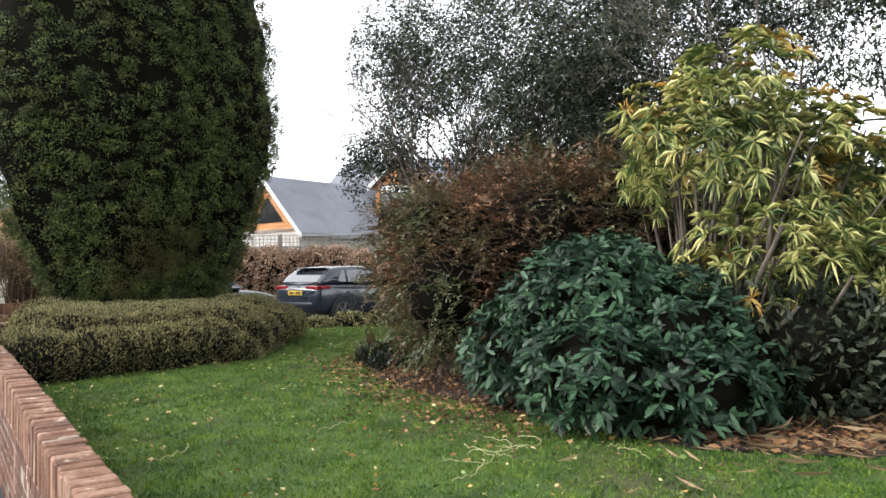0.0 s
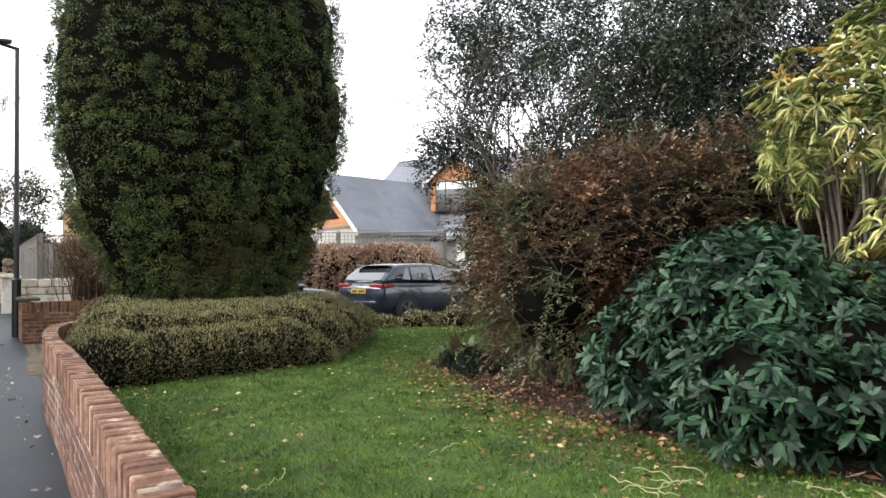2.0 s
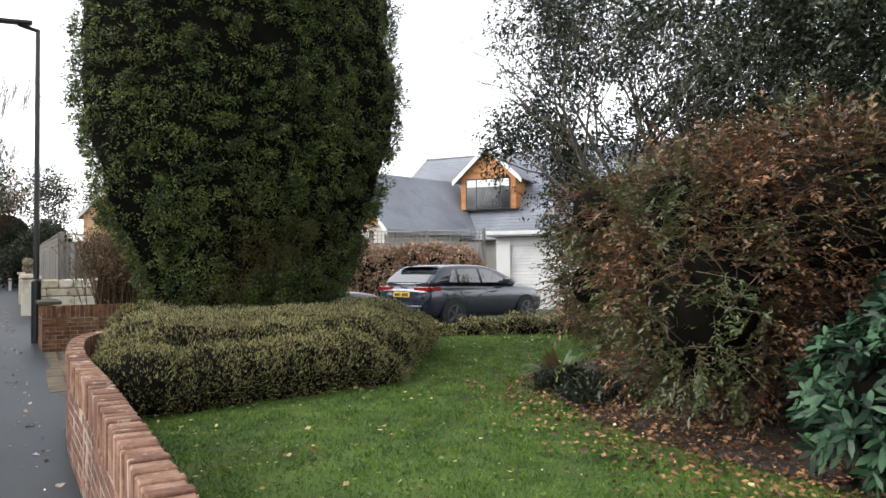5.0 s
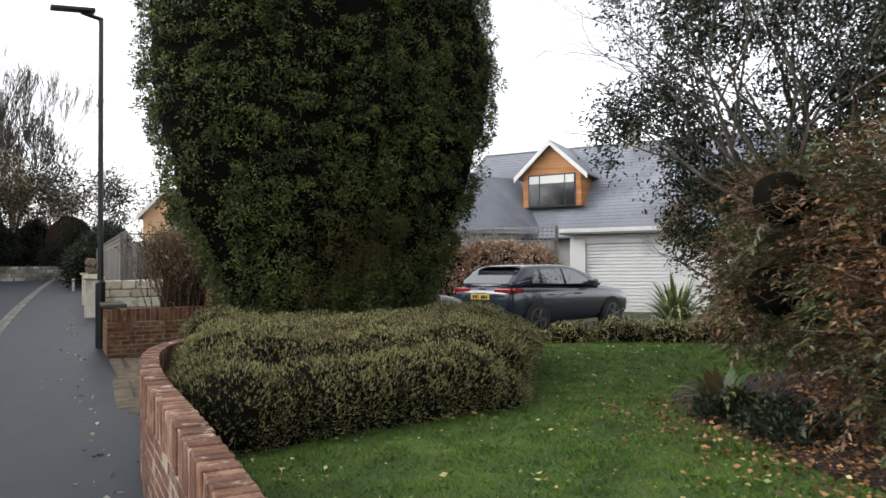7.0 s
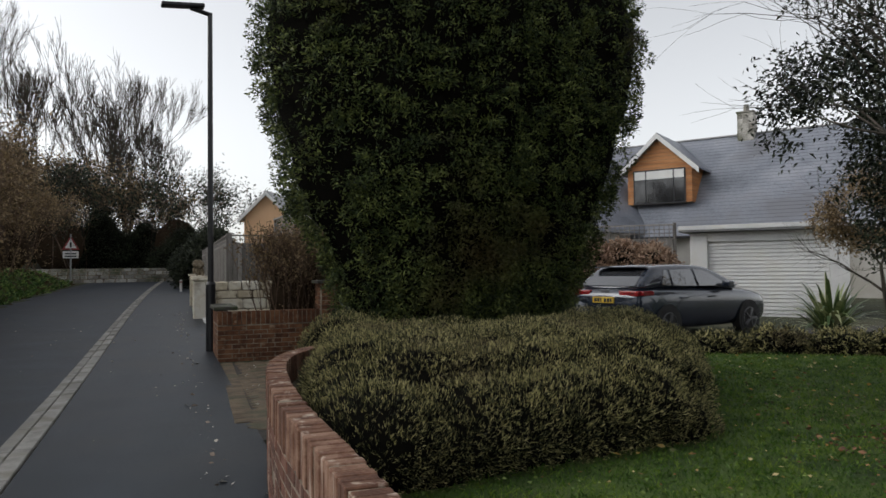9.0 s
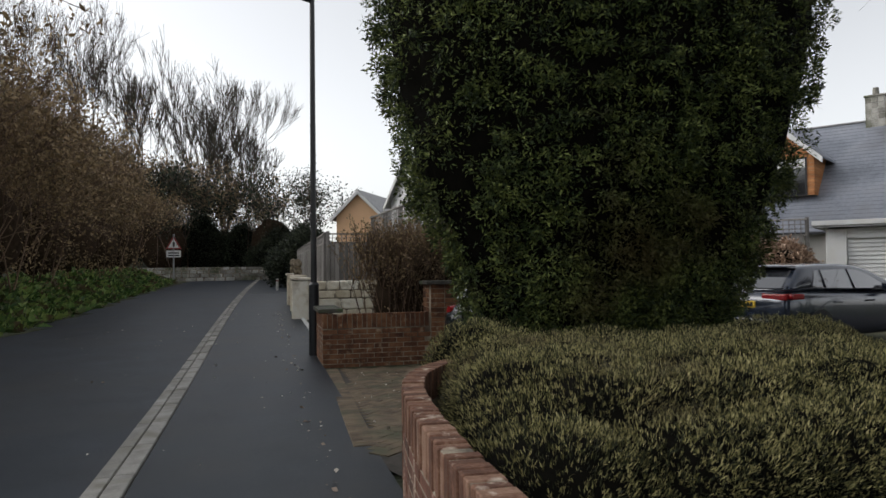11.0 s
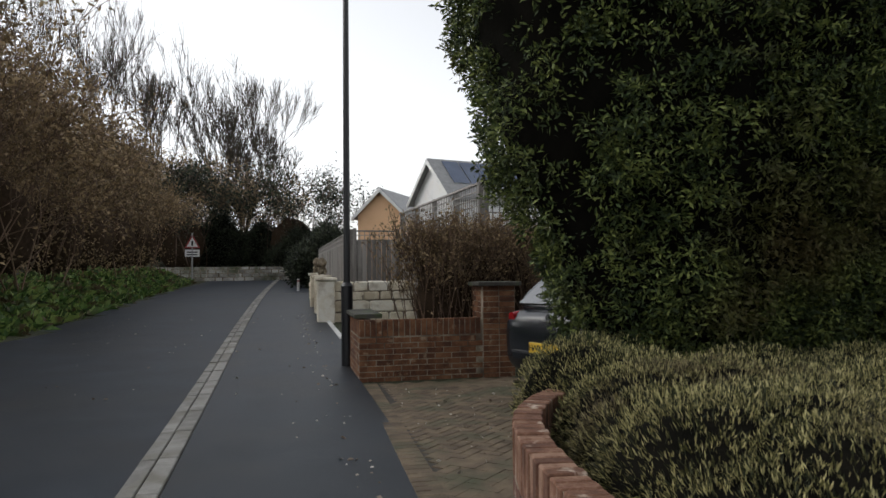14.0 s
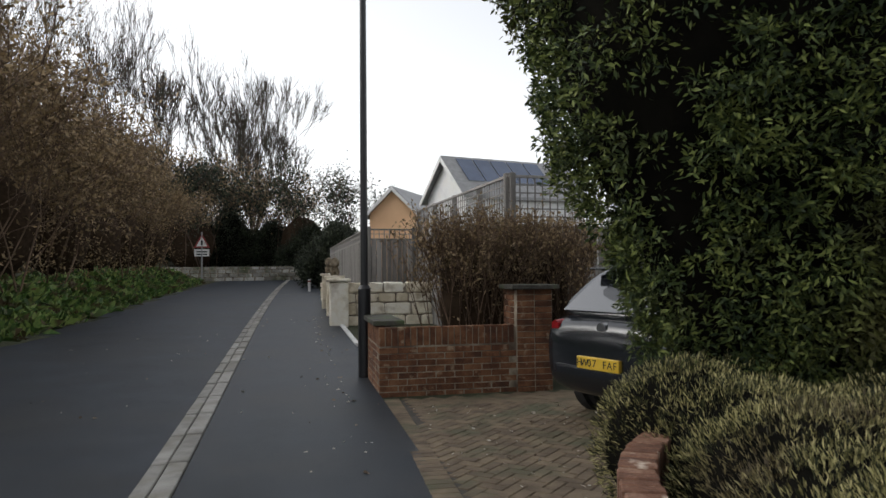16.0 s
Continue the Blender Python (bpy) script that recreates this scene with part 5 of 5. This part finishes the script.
def bare_tree(at, height, radius, seed, label, levels=5, mat="darkbark", stems=1, spread=0.13, fine=0.02):
    r = np.random.default_rng(seed)
    ob = thing("bare_tree", label, "tree", pose(*at), group="bare trees at the road end")
    s_all = []
    for k in range(stems):
        a = grow((r.normal() * 0.4, r.normal() * 0.4, -0.2), (r.normal() * spread, r.normal() * spread, 1), height * 0.34, radius, levels, r, kids=3, angle=0.30, up=0.26, shrink=0.66)
        thick = a[2] > 0.07
        put("trunk" if k == 0 else "limb", fast_mesh("trunk", *sticks(a[0][thick], a[1][thick], a[2][thick], a[3][thick], 6)), M[mat], ob)
        s_all.append(sticks(a[0][~thick], a[1][~thick], np.maximum(a[2][~thick], fine), np.maximum(a[3][~thick], fine * 0.65), 3))
    v, f = join(s_all)
    tagged(put("crown", fast_mesh("crown", v, f), M[mat], ob), kind="stuff")
    return ob


for i, (s, w, h, rad) in enumerate(((74, -2.5, 20, 0.24), (76, -5.5, 21, 0.28), (72, -10.5, 21, 0.3), (71, -14, 22, 0.3), (78, -0.5, 16, 0.2), (60, -19, 21, 0.3), (42, -15, 15, 0.2), (30, -13.5, 13, 0.17))):
    x, y = R(s, w)
    bare_tree((x, y, ground_z(x, y)), h, rad, 80 + i, "tall leafless tree with fine upright branches", levels=5, stems=2, fine=0.019 if s > 50 else 0.007)

# brown undergrowth beyond the far wall
for i in range(10):
    x, y = R(58 + 5 * (i % 3), -24 + 2.9 * i)
    h = 9.5 + 2.5 * r_b.random() - 0.3 * i
    ob = thing("woodland_shrub", "tall tangled leafless undergrowth beyond the road end", "shrub", pose(x, y, ground_z(x, y) - 0.1), "undergrowth beyond the road end")
    s_all, tp = [], []
    for k in range(8):
        a = grow((r_b.normal() * 1.5, r_b.normal() * 1.0, 0), (r_b.normal() * 0.3, r_b.normal() * 0.3, 1), h * 0.5, 0.05, 3, r_b, kids=3, angle=0.5, up=0.08, shrink=0.58, steps=3)
        s_all.append(sticks(a[0], a[1], np.maximum(a[2], 0.014), np.maximum(a[3], 0.01), 3))
        tp.append(a[1])
    v, f = join(s_all)
    tagged(put("stem_mass", fast_mesh("stem_mass", v, f), M["twig"], ob), kind="stuff")
    tp = np.concatenate(tp)
    tp = tp[r_b.random(len(tp)) < 0.8]
    v, f = tufts(tp, r_b.normal(size=tp.shape), 4, 0.24, 0.45, r=r_b, scatter=0.4)
    put("dry_leaves", fast_mesh("dry_leaves", v, f), M["brownleaf"] if i % 3 else M["holmleaf"], ob)
    # filler lump for the tangle, its colour holding the shade within
    core_mesh("shade_core", [((0, 0, h * 0.28), (2.2, 1.6, h * 0.34))], 0.85, M["browncore"], ob)

# dark evergreens behind the far wall
for i, (s, w, h) in enumerate(((60, -8, 6.4), (60.5, -4.0, 5.8), (60, -0.5, 4.8), (56, 2.5, 4.2), (50, 4.0, 4.0), (44, 3.9, 3.8), (38.5, 3.6, 3.2))):
    x, y = R(s, w)
    bl = [((0, 0, h * 0.45), (h * 0.38, h * 0.38, h * 0.5)), ((h * 0.3, 0.3, h * 0.35), (h * 0.3, h * 0.3, h * 0.36)), ((-h * 0.3, -0.2, h * 0.32), (h * 0.3, h * 0.3, h * 0.34)), ((0.2, 0, h * 0.75), (h * 0.22, h * 0.22, h * 0.28))]
    bush("evergreen_shrub", "dark evergreen shrub beyond the road end", "shrub", (x, y, ground_z(x, y) - 0.1), bl, 2600, 7, 0.17, 0.4, M["holmleaf"], 100 + i, core=0.7, stems=4, shell=0.45, scatter=0.2)

# verge weeds
n = 42000
s = 4 + 44 * r_b.random(n) ** 1.3
w = np.array([road_left(q) for q in s]) - 2.5 * r_b.random(n) ** 1.2 + 0.15 * r_b.normal(size=n)
pxy = O + s[:, None] * U + w[:, None] * Wd
pz = np.array([ground_z(a, b) for a, b in pxy])
base = np.column_stack([pxy, pz - 0.02])
lump = np.array([noise.noise(Vector((a * 0.9, b * 0.9, 4.0))) for a, b in pxy])
size = (0.2 + 0.34 * r_b.random(n) ** 1.5) * (1.0 + 0.8 * lump)
v, f = leaf_arrays(base, r_b.normal(size=(n, 3)) * 0.7 + arr(0, 0, 1), size, size * 0.32, 0.2, 0.25, r_b)
tagged(put("verge_grass", fast_mesh("verge_grass", v, f), M["verge"]), "bright green weeds and grass on the verge", "grass", kind="stuff")

# ---------- lawn grass, fallen leaves ----------
r_g = np.random.default_rng(91)
n = 190000
gx = r_g.uniform(2.4, 9.4, n)
gy = -5.2 + 12.0 * r_g.random(n) ** 1.15
ok = inside(gx, gy, lawn_edge) & ~inside(gx + 0.06 * r_g.normal(size=n), gy, bed)
gx, gy = gx[ok], gy[ok]
base = np.column_stack([gx, gy, np.array([lawn_z(a, b) for a, b in zip(gx, gy)]) - 0.004])
tuft = np.array([noise.noise(Vector((a * 3.2, b * 3.2, 1.0))) for a, b in zip(gx, gy)])
size = (0.024 + 0.034 * r_g.random(len(gx))) * (1.0 + 0.7 * tuft)
v, f = leaf_arrays(base, r_g.normal(size=(len(gx), 3)) * 0.55 + arr(0, 0, 1), size, np.full(len(gx), 0.007), 0.1, 0.15, r_g)
tagged(put("lawn_grass", fast_mesh("lawn_grass", v, f), M["blade"]), "short green grass blades of the lawn", "grass", kind="stuff")


def scatter_leaves(name, label, px, py, pz, lo, hi, mat, seed, width=0.6):
    r = np.random.default_rng(seed)
    size = lo + (hi - lo) * r.random(len(px)) ** 2
    d = r.normal(size=(len(px), 3)) * arr(1, 1, 0.12)
    v, f = leaf_arrays(np.column_stack([px, py, pz]), d, size, size * width, 0.15, -0.05, r)
    tagged(put(name, fast_mesh(name, v, f), mat), label, "leaves", kind="stuff")


n = 2600
gx, gy = r_g.uniform(2.6, 8.6, n), r_g.uniform(-5, 6.2, n)
ok = inside(gx, gy, lawn_edge) & ~inside(gx, gy, bed)
gx, gy = gx[ok], gy[ok]
scatter_leaves("lawn_weeds", "pale green clover and weed leaves in the lawn", gx, gy, np.array([lawn_z(a, b) for a, b in zip(gx, gy)]) + 0.028, 0.02, 0.05, M["verge"], 98)
n = 1300
gx, gy = r_g.uniform(2.6, 9.0, n), r_g.uniform(-5, 6.4, n)
ok = inside(gx, gy, lawn_edge)
gx, gy = gx[ok], gy[ok]
scatter_leaves("fallen_leaves", "yellow and brown leaves fallen on the lawn", gx, gy, np.array([lawn_z(a, b) for a, b in zip(gx, gy)]) + 0.03, 0.02, 0.06, M["litter"], 92)
n = 4200
t = r_g.random(n)
gx = 6.15 + 0.4 * r_g.normal(size=n) + 0.2 * t
gy = -3.2 + 4.8 * t + 0.3 * r_g.normal(size=n)
scatter_leaves("leaf_litter", "brown leaf litter under the shrubs", gx, gy, np.array([lawn_z(a, b) for a, b in zip(gx, gy)]) + 0.03, 0.02, 0.06, M["russet"], 93)
n = 330
s = -6 + 26 * r_g.random(n)
w = np.where(r_g.random(n) < 0.45, 1.62 - 0.22 * r_g.random(n) ** 2, r_g.uniform(-3.2, 1.9, n))
pxy = O + s[:, None] * U + w[:, None] * Wd
scatter_leaves("path_leaves", "pale fallen leaves on the damp tarmac", pxy[:, 0], pxy[:, 1], np.array([rise(q) for q in s]) + np.where(w > 0.28, 0.028, 0.008), 0.02, 0.07, M["paleleaf"], 94)

n = 900
s = 4 + 40 * r_g.random(n) ** 1.4
w = np.array([road_left(q) for q in s]) + 0.12 * r_g.normal(size=n)
pxy = O + s[:, None] * U + w[:, None] * Wd
scatter_leaves("verge_leaves", "pale brown leaves drifted along the verge edge", pxy[:, 0], pxy[:, 1], np.array([rise(q) for q in s]) + 0.02, 0.03, 0.09, M["paleleaf"], 97)
n = 160
gx, gy = r_g.uniform(0.8, 3.2, n), r_g.uniform(4.2, 8.5, n)
ok = gx > 2.55 - 0.2577 * gy + 0.1
scatter_leaves("drive_leaves", "pale fallen leaves on the paved drive", gx[ok], gy[ok], np.full(ok.sum(), 0.034), 0.02, 0.06, M["paleleaf"], 96)
n = 260
gx, gy = 7.7 + 0.75 * r_g.normal(size=n), -4.35 + 0.4 * r_g.normal(size=n)
scatter_leaves("strap_litter", "heap of dead brown strap leaves under the shrubs", gx, gy, np.full(n, 0.28) + 0.05 * r_g.random(n), 0.08, 0.32, M["brownleaf"], 95, 0.09)

n = 2200
gx, gy = 7.9 + 0.8 * r_g.normal(size=n), -4.2 + 0.38 * r_g.normal(size=n)
ok = inside(gx, gy, bed)
gx, gy = gx[ok], gy[ok]
scatter_leaves("bed_litter", "red-brown dead leaves lying in the shrub bed", gx, gy, np.array([lawn_z(a, b) for a, b in zip(gx, gy)]) + 0.03, 0.03, 0.1, M["russet"], 99, 0.4)


def bent_twig(at, length, seed):
    """A pale dry trailing stem lying on the lawn."""
    r = np.random.default_rng(seed)
    pts, a, p = [], r.random() * 6.28, arr(at[0], at[1], 0.275)
    curl = r.normal() * 0.16
    for k in range(17):
        pts.append(p.copy())
        a += curl + r.normal() * 0.12
        p = p + arr(math.cos(a), math.sin(a), 0) * length / 16
        p[2] = 0.272 + 0.03 * r.random()
    cu = bpy.data.curves.new("dry_stem", 'CURVE')
    cu.dimensions, cu.bevel_depth, cu.bevel_resolution = '3D', 0.003, 1
    sp = cu.splines.new('POLY')
    sp.points.add(len(pts) - 1)
    for q, co in zip(sp.points, pts):
        q.co = (*co, 1)
    tmp = new("dry_stem", cu)
    me = bpy.data.meshes.new_from_object(tmp)
    bpy.data.objects.remove(tmp)
    tagged(put("dry_stem", me, M["straw"]), "pale dry stem lying on the lawn", "twig")


for i, (x, y, l) in enumerate(((5.6, -3.3, 0.8), (5.75, -3.45, 0.6), (5.5, -3.55, 0.7), (5.9, -3.6, 0.4), (3.96, -2.5, 0.5), (5.1, -2.4, 0.4), (6.4, -3.75, 0.4), (5.2, -4.0, 0.5))):
    bent_twig((x, y), l, 140 + i)
bm = bmesh.new()
bmesh.ops.create_icosphere(bm, subdivisions=3, radius=0.045)
for vtx in bm.verts:
    vtx.co *= 1 + 0.05 * noise.noise(vtx.co * 40)
tagged(part("ball", bm, M["stone"], m=pose(6.5, -3.41, 0.285), smooth=True), "small pale ball lying on the grass", "ball")

# ---------- strap-leaved plant and edging plants by the lawn's back ----------
def strap_plant(name, label, at, n, length, seed, mat):
    r = np.random.default_rng(seed)
    ob = thing(name, label, "plant", pose(*at))
    vs, fs, o = [], [], 0
    for i in range(n):
        a, l = r.random() * 6.283, length * (0.6 + 0.5 * r.random())
        out, w = 0.25 + 0.75 * r.random(), 0.03 + 0.022 * r.random()
        for k in range(7):
            t = k / 6
            h = l * (t * 0.95 - out * 0.75 * t ** 2.2)
            d = l * out * 0.75 * t ** 1.4
            ww = w * (1 - t ** 2.5) + 0.002
            cx, cy = math.cos(a) * (0.08 + d), math.sin(a) * (0.08 + d)
            vs += [(cx - math.sin(a) * ww, cy + math.cos(a) * ww, h), (cx + math.sin(a) * ww, cy - math.cos(a) * ww, h)]
            if k:
                fs.append((o + 2 * k - 2, o + 2 * k - 1, o + 2 * k + 1, o + 2 * k))
        o += 14
    put("leaves", fast_mesh("leaves", vs, fs), mat, ob)
    return ob


strap_plant("phormium", "spiky variegated strap-leaved plant by the garage drive", (10.9, 8.7, 0.0), 150, 1.75, 111, M["strap"])
strap_plant("phormium", "small arching strap-leaved plant under the shrubs", (6.5, 1.2, 0.24), 70, 0.55, 112, M["verge"])
for i, (x, y, q) in enumerate(((7.7, 6.75, 0.30), (8.5, 6.6, 0.34), (9.3, 6.3, 0.32), (10.1, 6.0, 0.35), (7.0, 6.85, 0.22), (6.1, 6.9, 0.3))):
    bush("edging_shrub", "low grey-green edging shrub behind the lawn", "shrub", (x, y, 0.1), [((0, 0, q * 0.6), (q * 1.5, q * 1.2, q * 0.8)), ((q, 0.1, q * 0.5), (q, q, q * 0.6))], 500, 8, 0.06, 0.3, M["hebe"], 120 + i, core=0.8, stems=0, shell=0.3)
iv = [((0.2 * math.cos(k), 0.5 * math.sin(k * 1.7), 0.04), (0.2, 0.22, 0.13)) for k in range(7)]
bush("ground_cover", "low trailing ground cover beneath the bronze shrub", "plant", (6.45, 0.7, 0.24), iv, 420, 8, 0.05, 0.5, M["holmleaf"], 131, core=0, stems=0, bottom=-0.3)

# ---------- kerb, curved brick wall, gate wall, drive ----------
def box_mesh(name, x, y, z, bevel):
    bm = box_bm(-x / 2, -y / 2, -z / 2, x / 2, y / 2, z / 2, bevel)
    me = bpy.data.meshes.new(name)
    bm.to_mesh(me)
    bm.free()
    return me


kerb = thing("kerb", "pale concrete kerb and channel stones along the road", "kerb", kind="structure")
put("joint_bed", fast_mesh("joint_bed", *ribbon(-0.08, 0.205, -28, 64, 1.0, 0.006)), M["joint"], kerb)
k1, k2 = box_mesh("kerb_stone", 0.115, 0.9, 0.12, 0.008), box_mesh("kerb_stone", 0.14, 0.9, 0.12, 0.008)
i = 0
s = -14.0
while s < 62:
    for me, w, h in ((k1, -0.015, -0.045 + 0.012), (k2, 0.13, -0.035 + 0.014)):
        x, y = R(s + 0.45, w + bend(s + 0.45))
        put("kerb_stone", me, M["kerb"], kerb, m=pose(x, y, rise(s) + h, rng.normal() * 0.15, 0, 14.44 - math.degrees(0.001 * max(0.0, s - 12))))
    s += 0.915

# curved garden wall
gw = thing("garden_wall", "low curved red brick garden wall with brick-on-edge coping", "wall", kind="structure")
seg = np.diff(line, axis=0)
dist = np.r_[0, np.cumsum(np.linalg.norm(seg, axis=1))]


def wall_at(d):
    x, y = np.interp(d, dist, line[:, 0]), np.interp(d, dist, line[:, 1])
    x2, y2 = np.interp(d + 0.05, dist, line[:, 0]), np.interp(d + 0.05, dist, line[:, 1])
    x1, y1 = np.interp(d - 0.05, dist, line[:, 0]), np.interp(d - 0.05, dist, line[:, 1])
    return x, y, math.atan2(y2 - y1, x2 - x1)


T = 0.135
v, q = [], []
dn = np.linspace(0, dist[-1], 260)
for d in dn:
    x, y, a = wall_at(d)
    nxv, nyv = math.sin(a), -math.cos(a)
    for off, z in ((0.0035, -0.1), (0.0035, WALL_Z - 0.009), (T - 0.008, WALL_Z - 0.009), (T - 0.008, -0.1)):
        v.append((x + nxv * off, y + nyv * off, z))
for i in range(len(dn) - 1):
    for k in range(4):
        j = (k + 1) % 4
        q.append((i * 4 + k, i * 4 + j, i * 4 + 4 + j, i * 4 + 4 + k))
q += [(0, 1, 2, 3), tuple(len(v) - 4 + k for k in (3, 2, 1, 0))]
put("mortar_core", fast_mesh("mortar_core", v, q), M["mortar"], gw)
cop = [box_mesh("coping_brick", 0.0665, T + 0.008, 0.215, 0.005), box_mesh("coping_brick", 0.065, T + 0.003, 0.213, 0.007)]
d, i = 3.4, 0
while d < dist[-1] - 0.04:
    x, y, a = wall_at(d)
    nxv, nyv = math.sin(a), -math.cos(a)
    put("coping_brick", cop[i % 2], M["coping"], gw, m=pose(x + nxv * (T / 2 + rng.normal() * 0.002), y + nyv * T / 2, WALL_Z - 0.1085 + rng.normal() * 0.003, 0, rng.normal() * 0.5, math.degrees(a) + rng.normal() * 0.9))
    d += 0.0745
    i += 1
fb = box_mesh("brick", 0.215, 0.1025, 0.065, 0.005)
fbw = box_mesh("brick", 0.215, 0.1025, 0.065, 0.005)
rows = 7
rest = []
for row in range(rows):
    d = 2.6 + (0.1125 if row % 2 else 0)
    z = WALL_Z - 0.225 - 0.0375 - row * 0.075
    while d < dist[-1] - 0.12:
        x, y, a = wall_at(d)
        nxv, nyv = math.sin(a), -math.cos(a)
        mm = pose(x + nxv * (0.052 + rng.normal() * 0.0015), y + nyv * 0.052, z, 0, 0, math.degrees(a) + rng.normal() * 0.4)
        if d > 5.0 and row < 8:
            put("brick", fbw, M["streaked"], gw, m=mm)
        else:
            rest.append(mm)
        d += 0.225
bm = bmesh.new()
for mm in rest:
    bmesh.ops.create_cube(bm, size=1, matrix=mm @ Matrix.Diagonal((0.215, 0.1025, 0.065, 1)))
tagged(part("far_bricks", bm, M["streaked"], gw), kind="stuff")

# gate wall with pillar
gt = thing("gate_wall", "red-brown brick gate wall with soldier course and pillar", "wall", pose(0.36, 8.72, 0, 0, 0, 14.3), kind="structure")
part("mortar_core", box_bm(0.005, 0.005, -0.1, 1.68, 0.205, 0.80), M["mortar"], gt)
part("mortar_core", box_bm(1.655, -0.036, -0.1, 2.105, 0.385, 1.235), M["mortar"], gt)
part("mortar_core", box_bm(0.005, 0.2, -0.1, 0.205, 1.3, 0.80), M["mortar"], gt)
sold, hdr = box_mesh("brick", 0.065, 0.1025, 0.215, 0.005), box_mesh("brick", 0.1025, 0.1025, 0.065, 0.005)
turned = 90
for row in range(8):
    z = 0.04 + 0.0735 * row
    x = 0.1075 if row % 2 else 0.215
    if row % 2 == 0:
        put("brick", hdr, M["brick"], gt, m=pose(0.055, 0.052, z))
    while x < 1.62:
        put("brick", fb, M["brick"], gt, m=pose(x, 0.052 + rng.normal() * 0.0015, z, 0, rng.normal() * 0.3, 0))
        x += 0.225
    y = 0.225 if row % 2 else 0.335
    while y < 1.3:
        put("brick", fb, M["brick"], gt, m=pose(0.052, y, z, 0, 0, turned))
        y += 0.225
x = 0.035
while x < 1.65:
    put("brick", sold, M["brick"], gt, m=pose(x, 0.052 + rng.normal() * 0.001, 0.715, 0, rng.normal() * 0.4, 0))
    x += 0.0745
y = 0.14
while y < 1.3:
    put("brick", sold, M["brick"], gt, m=pose(0.052, y, 0.715, 0, 0, turned))
    y += 0.0745
for row in range(17):
    z = 0.04 + 0.0735 * row
    for k in range(2):
        o = 0.1125 if row % 2 else 0
        put("brick", fb, M["brick"], gt, m=pose(1.66 + 0.108 + 0.225 * k, 0.01, z))
        put("brick", fb, M["brick"], gt, m=pose(1.70, 0.06 + 0.108 + 0.2 * k, z, 0, 0, turned))
        put("brick", fb, M["brick"], gt, m=pose(2.06, 0.06 + 0.108 + 0.2 * k, z, 0, 0, turned))
part("capstone", box_bm(1.58, -0.11, 1.245, 2.18, 0.46, 1.30, 0.012, seg=2), M["capstone"], gt, "dark mossy stone cap")
part("capstone", box_bm(-0.05, 0.13, 0.835, 0.32, 1.35, 0.895, 0.012, seg=2), M["capstone"], gt, "dark stone coping slab")

# block-paved drive
drive = [(2.0, 3.0), (1.55, 3.7), (0.40, 8.66), (2.4, 9.2), (3.2, 13.2), (9.0, 17.5), (15.5, 13.8), (13.5, 6.6), (9.0, 6.1), (7.0, 6.8), (5.4, 7.1), (4.1, 6.4), (2.9, 4.3)]
dv = tagged(part("driveway", sheet(drive, 2.0, lambda x, y: 0.018), M["joint"]), "brown block-paved drive with mossy joints", "driveway", kind="structure")
pv = [box_mesh("paver", 0.196, 0.097, 0.06, 0.006), box_mesh("paver", 0.196, 0.0965, 0.059, 0.008)]
ang = 14.3 + 45
ca, sa = math.cos(radians(ang)), math.sin(radians(ang))
near = []
for i in range(-60, 70):
    for j in range(-60, 70):
        for (lx, ly, turn) in ((0, 0, 0), (0.15, -0.05 + 0.0, 90)):
            # herringbone: pairs stepped along the diagonal
            px_, py_ = 0.1 * i + 0.2 * j + lx, 0.1 * i - 0.2 * j + ly
            x, y = 2.0 + ca * px_ - sa * py_, 6.5 + sa * px_ + ca * py_
            near.append((x, y, ang + turn))
P = np.array(near)
ok = inside(P[:, 0], P[:, 1], [(1.95, 3.2), (2.15, 3.85), (1.60, 3.85), (0.66, 8.62), (2.4, 9.1), (4.6, 9.6), (6.3, 8.2), (4.1, 6.5), (2.85, 4.35)])
P = P[ok]
order = np.argsort((P[:, 0] - 1.6) ** 2 + (P[:, 1] - 6.8) ** 2)
rest = []
for k, i in enumerate(order):
    mm = pose(P[i, 0], P[i, 1], -0.004 + rng.normal() * 0.0012, rng.normal() * 0.3, rng.normal() * 0.3, P[i, 2])
    if k < 290:
        put("paver", pv[k % 2], M["paver"], dv, m=mm)
    else:
        rest.append(mm)
bm = bmesh.new()
for mm in rest:
    bmesh.ops.create_cube(bm, size=1, matrix=mm @ Matrix.Diagonal((0.196, 0.097, 0.06, 1)))
tagged(part("further_pavers", bm, M["paver"], dv), kind="stuff")
# edging row along the pavement
for i in range(46):
    t = (i + 0.5) / 46
    x, y = 1.49 + (0.50 - 1.49) * t, 4.1 + 4.53 * t
    put("paver", pv[i % 2], M["paver"], dv, m=pose(x, y, -0.002, 0, 0, 12.4))
